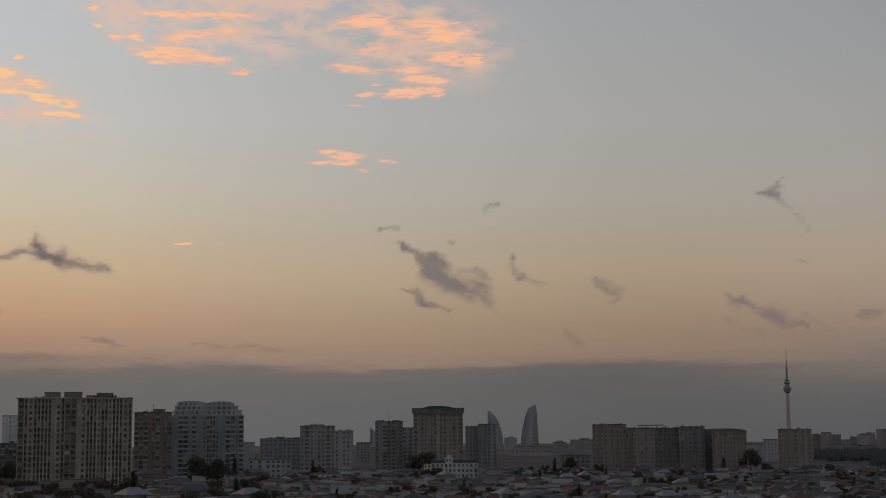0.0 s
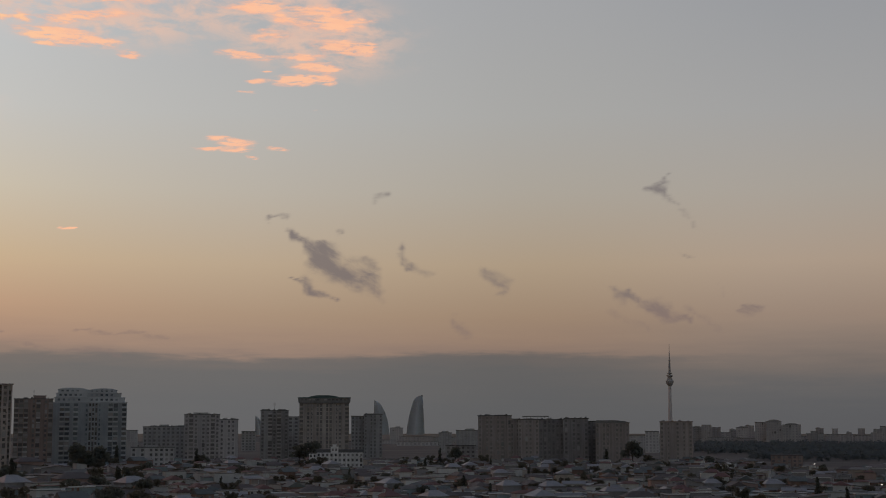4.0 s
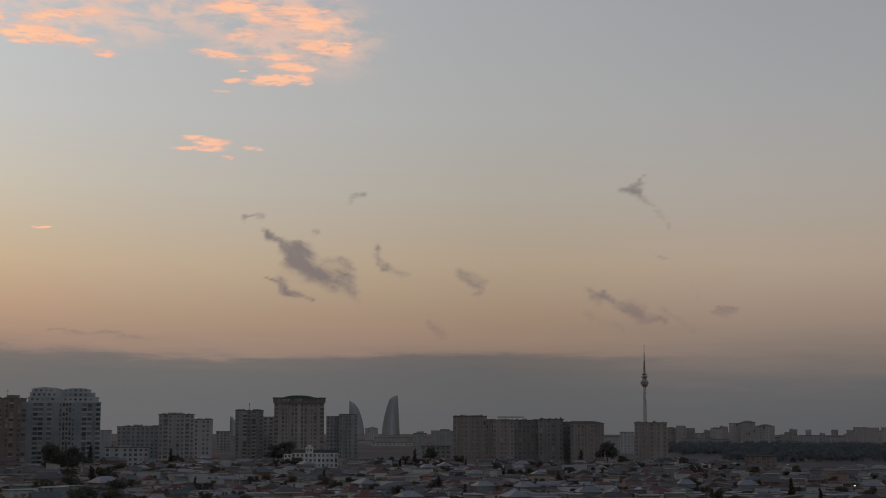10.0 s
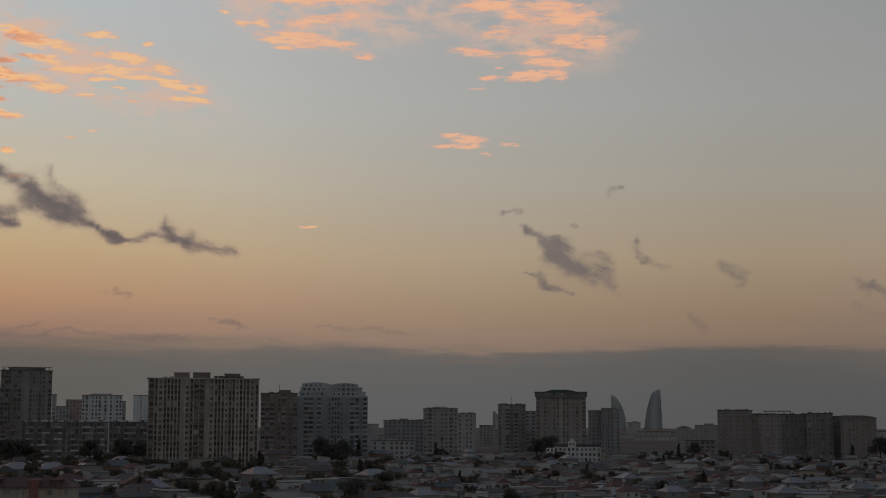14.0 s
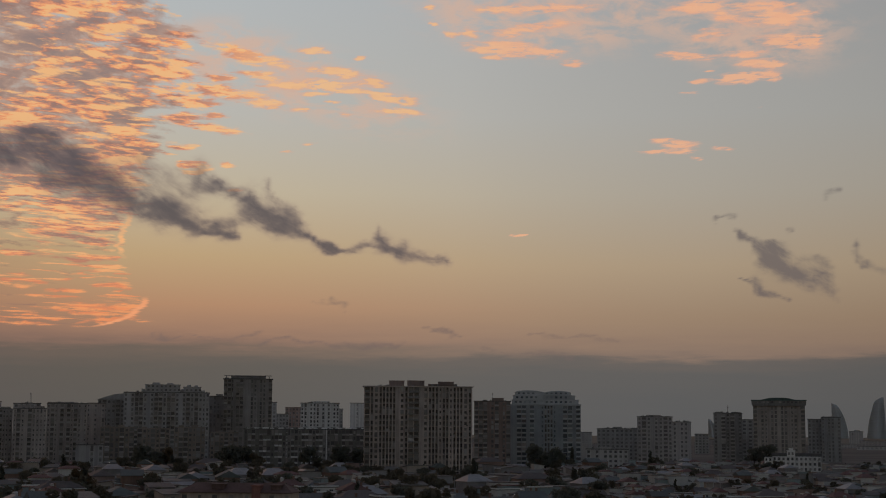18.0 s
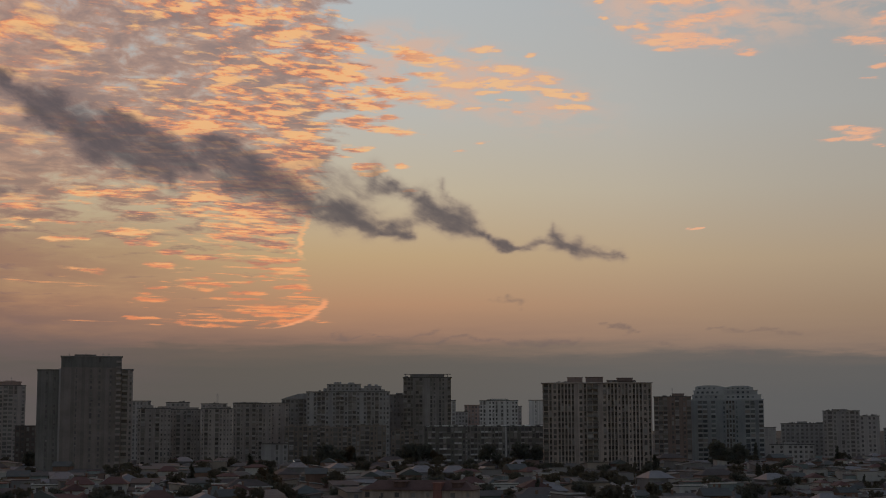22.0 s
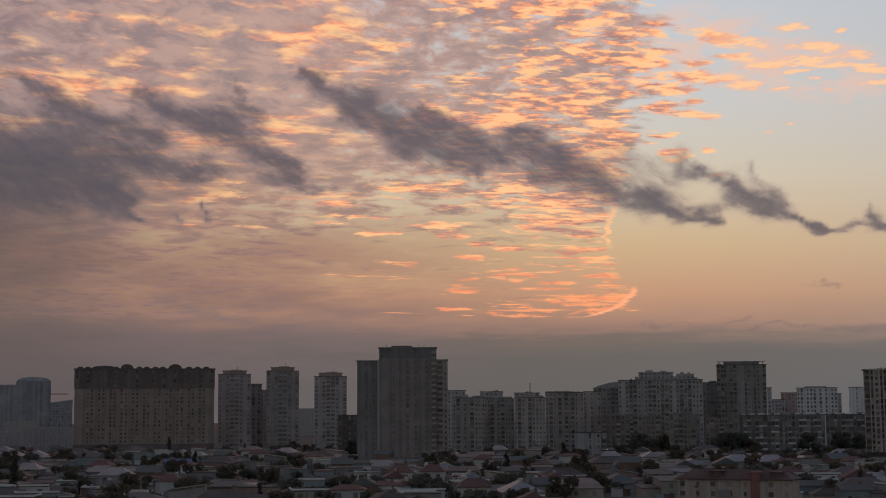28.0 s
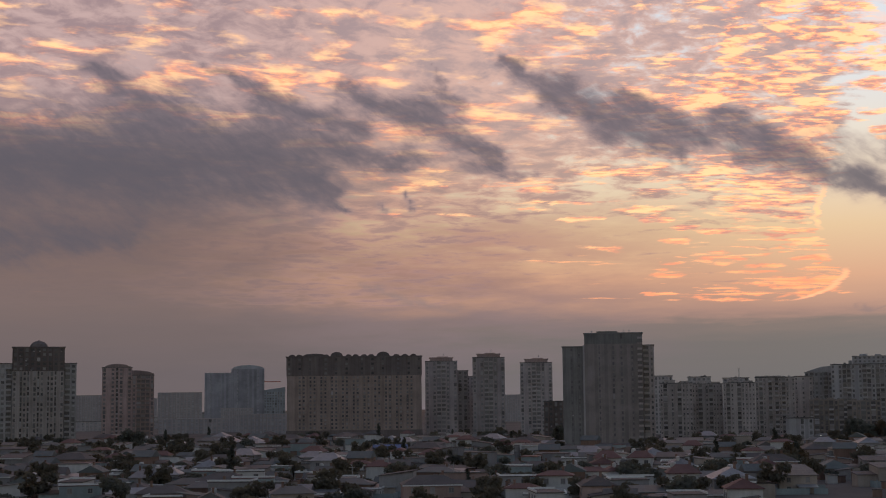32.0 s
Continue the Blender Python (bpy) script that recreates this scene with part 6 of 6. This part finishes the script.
for gap, d0, d1 in ((13.0, 308, 470), (14.0, 470, 640), (18.0, 640, 1080)):
    for j in range(int(300 / gap), int(1100 / gap)):
        for i in range(-60, 61):
            x, y = i * gap + rng.uniform(-3, 3) + (j % 2) * gap * 0.4, j * gap * 1.05 + rng.uniform(-3, 3)
            dist, az = math.hypot(x, y), math.degrees(math.atan2(x, y))
            if not (-43.5 < az < 41.5) or not (d0 <= dist < d1):
                continue
            if dist > (1060 if 6 < az < 31 else 1010 if az < -20 else 900) or dist < (350 if az < -13 else 425 if az < 10 else 470):
                continue
            if math.sin(x * 0.05 + y * 0.012) > 0.93:
                continue
            spots.append((dist, x, y, az))
spots.sort()
houses, trees, far_houses, far_trees = 0, 0, [], []


def plant(k, x, y, size=1.0):
    global trees
    east = x > 0.14 * y
    if east and rng.random() < 0.08:
        return
    m = pose(x, y, 0, 0, 0, rng.uniform(0, 360)) @ Matrix.Scale(rng.uniform(0.55, 0.8) if east else rng.uniform(0.8, 1.25), 4)
    if trees < 235:
        copy_thing(TREES[k], m)
        trees += 1
    else:
        far_trees.append((TREES[k], m))


for dist, x, y, az in spots:
    q = rng.random()
    if not free(x, y, 8):
        continue
    if q < 0.25:
        plant(rng.choice((0, 0, 1, 1, 1, 1, 1, 2, 2, 2, 3, 3, 3, 3, 3, 3, 4, 5, 6)), x, y)
        continue
    # pale houses come up more often eastward, to lighten it as haze would
    rich, plain, dims = rng.choice(PALER if az > 9 and rng.random() < 0.22 else PROTO)
    turn = -az + rng.choice((0, 0, 0, 90, -90, 180)) + 24 * math.sin(x * 0.006 + 1) + rng.uniform(-8, 8)
    m = pose(x, y, 0, 0, 0, turn) @ Matrix.Scale(rng.uniform(0.66, 0.8) if az > 8 else rng.uniform(0.85, 1.1), 4)
    if houses < 300:
        copy_thing(rich, m)
        houses += 1
    else:
        far_houses.append((plain, m))
    if az > 8:
        x2, y2 = x + rng.uniform(6, 9), y + rng.uniform(6, 8)
        if free(x2, y2, 6):
            far_houses.append((rng.choice(PALER if rng.random() < 0.2 else PROTO)[1], pose(x2, y2, 0, 0, 0, turn + rng.choice((0, 90))) @ Matrix.Scale(rng.uniform(0.55, 0.75), 4)))
    if q > 0.6:
        plant(rng.choice((0, 2, 2, 3)), x + rng.uniform(6, 8), y - rng.uniform(5, 7))
# trees that stand out
for az, dist, k in ((-9.5, 885, 7), (-9.0, 880, 7), (-8.7, 888, 8), (-6.6, 890, 7), (-6.2, 884, 7), (-5.7, 892, 7), (-5.2, 886, 8), (-3.2, 880, 7), (-2.0, 884, 7), (-1.3, 888, 7), (5.5, 910, 7), (5.9, 900, 7), (6.3, 912, 7),
                    (-20.5, 900, 7), (-11.7, 575, 8), (-37.0, 830, 7), (-36.6, 836, 7), (14.3, 1020, 7), (13.8, 1024, 7), (26.6, 1010, 7), (19.8, 1060, 7)):
    copy_thing(TREES[k], pose(*polar(az, dist), 0, 0, az * 53 % 360) @ Matrix.Scale(1.05 + 0.2 * math.sin(az * 5), 4))
for az, dist, k in ((5.6, 900, 3), (5.9, 905, 3), (5.3, 898, 1), (-9.6, 870, 3), (-9.2, 868, 1), (-6.3, 880, 3), (-5.9, 876, 1), (-6.0, 872, 5), (-11.6, 560, 5), (-11.4, 562, 4), (-20.6, 880, 5),
                    (-20.4, 884, 3), (-26.5, 640, 5), (9.9, 1010, 5), (10.0, 1012, 3), (25.6, 990, 5), (19.2, 1020, 5)):
    copy_thing(TREES[k], pose(*polar(az, dist), 0, 0, az * 77 % 360))
for az, dist, k in ((-36.9, 800, 3), (-37.2, 790, 3), (-35.6, 900, 5), (14.6, 930, 3), (14.2, 925, 1), (2.2, 740, 3), (1.2, 735, 1), (-0.5, 742, 3), (-7.4, 884, 3), (-8.2, 890, 3), (-4.0, 860, 1), (-2.4, 856, 3),
                    (20.9, 1000, 3), (27.2, 1000, 3), (29.5, 1000, 1), (-13.5, 840, 1), (-15.2, 850, 3), (-17.0, 780, 3), (-22.5, 900, 1)):
    copy_thing(TREES[k], pose(*polar(az, dist), 0, 0, az * 77 % 360))
# sheds, water tanks and lean-tos squeezed between the houses
sheds = []
for roof, wall, k in (("pale", "grey", 1), ("brown", "brick", 2), ("grey", "white", 3), ("red", "stone", 4), ("pale", "white", 6)):
    sheds.append(house(rng.uniform(2.2, 4.2), rng.uniform(2.0, 3.4), rng.uniform(1.9, 2.5), "shed" if k % 2 else "flat", roof, wall, False, 3))
yard = []
for dist, x, y, az in spots:
    for k in range(2 if dist < 650 else 1):
        px, py = x + rng.uniform(-9, 9), y + rng.uniform(-9, 9)
        if free(px, py, 4) and rng.random() < 0.8:
            yard.append((rng.choice(sheds), pose(px, py, 0, 0, 0, rng.uniform(0, 360))))
joined("yard_sheds", yard, "small sheds and lean-tos squeezed between the houses", "sheds")
PROTO += [(sh, sh, 0) for sh in sheds]
joined("far_houses", far_houses, "jumble of low houses with patched roofs farther off", "houses")
joined("far_trees", far_trees, "dark garden trees between the farther houses", "trees")
for ob in dict.fromkeys([p for pair in PROTO for p in pair[:2]] + TREES):
    for o in [*ob.children_recursive, ob]:
        bpy.data.objects.remove(o)


# ---- woods on the eastern slope ----
def woods():
    rg = random.Random(5)
    lv, lf = [], []
    for i in range(1500):
        az, dist = rg.uniform(29.0, 43.5), rg.uniform(1150, 1950)
        if az < 31 and dist < 1400:
            continue
        x, y, _ = polar(az, dist)
        h = rg.uniform(5, 8.5) if dist < 1500 else rg.uniform(7, 10)
        for c in range(26):
            dv = Vector((rg.gauss(0, 1), rg.gauss(0, 1), rg.gauss(0, 1))).normalized() * rg.uniform(0.5, 1.1)
            p = Vector((x + dv.x * h * 0.5, y + dv.y * h * 0.5, h * 0.55 + dv.z * h * 0.42))
            s = rg.uniform(0.8, 1.6)
            nn = Vector((rg.gauss(0, 0.5), rg.gauss(-0.4, 0.5), 1)).normalized()
            u = nn.orthogonal().normalized() * s
            w2 = nn.cross(u).normalized() * s
            k = len(lv)
            lv += [tuple(p - u), tuple(p - w2), tuple(p + u), tuple(p + w2)]
            lf.append((k, k + 1, k + 2, k + 3))
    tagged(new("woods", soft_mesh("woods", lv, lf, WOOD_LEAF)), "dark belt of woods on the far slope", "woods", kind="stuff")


woods()


# ---- the few lamps already lit ----
def street_lamp(az, dist, h):
    root = base("street_lamp", az, dist, 20, "street lamp already lit at dusk", "lamp", "lit street lamps")
    part("pole", lathe("pole", [(0.12, 0), (0.1, h * 0.5), (0.07, h)], STEEL, 8), root)
    part("arm", boxes("arm", [(-0.05, 1.3, -0.05, 0.05, h - 0.1, h)], STEEL), root)
    m, nt = material("lamp_glow")
    node(nt, "ShaderNodeOutputMaterial", {0: node(nt, "ShaderNodeEmission", {0: (1.0, 0.93, 0.82, 1.0), 1: 1.3}).outputs[0]})
    part("lamp_head", boxes("lamp_head", [(0.9, 1.5, -0.2, 0.2, h - 0.3, h - 0.11)], m), root, "glowing lamp head")


for az, dist, h in ((-16.17, 600, 6.0), (-10.78, 853, 6.0), (35.63, 545, 6.5), (38.06, 1017, 8.0), (33.27, 850, 6.0)):
    street_lamp(az, dist, h)


# ---- poles along the lanes ----
def utility_pole(az, dist, h, turn):
    root = base("utility_pole", az, dist, turn, "pale concrete utility pole with a crossarm", "pole", "utility poles of the quarter")
    part("pole", lathe("pole", [(0.2, 0), (0.17, h * 0.5), (0.12, h)], GREY, 8), root)
    part("crossarm", boxes("crossarm", [(-0.9, 0.9, -0.07, 0.07, h - 0.7, h - 0.56)], STEEL), root)


for k, (az, dist) in enumerate(((-13.7, 560), (-10.5, 545), (-17.8, 480), (-21.0, 455), (-24.6, 470), (-28.5, 440), (-8.2, 600), (-2.6, 590), (2.4, 560), (6.1, 610), (12.5, 650), (17.3, 620), (22.7, 700), (27.0, 640))):
    utility_pole(az, dist, 7.0 + (k % 3) * 0.7, k * 37)
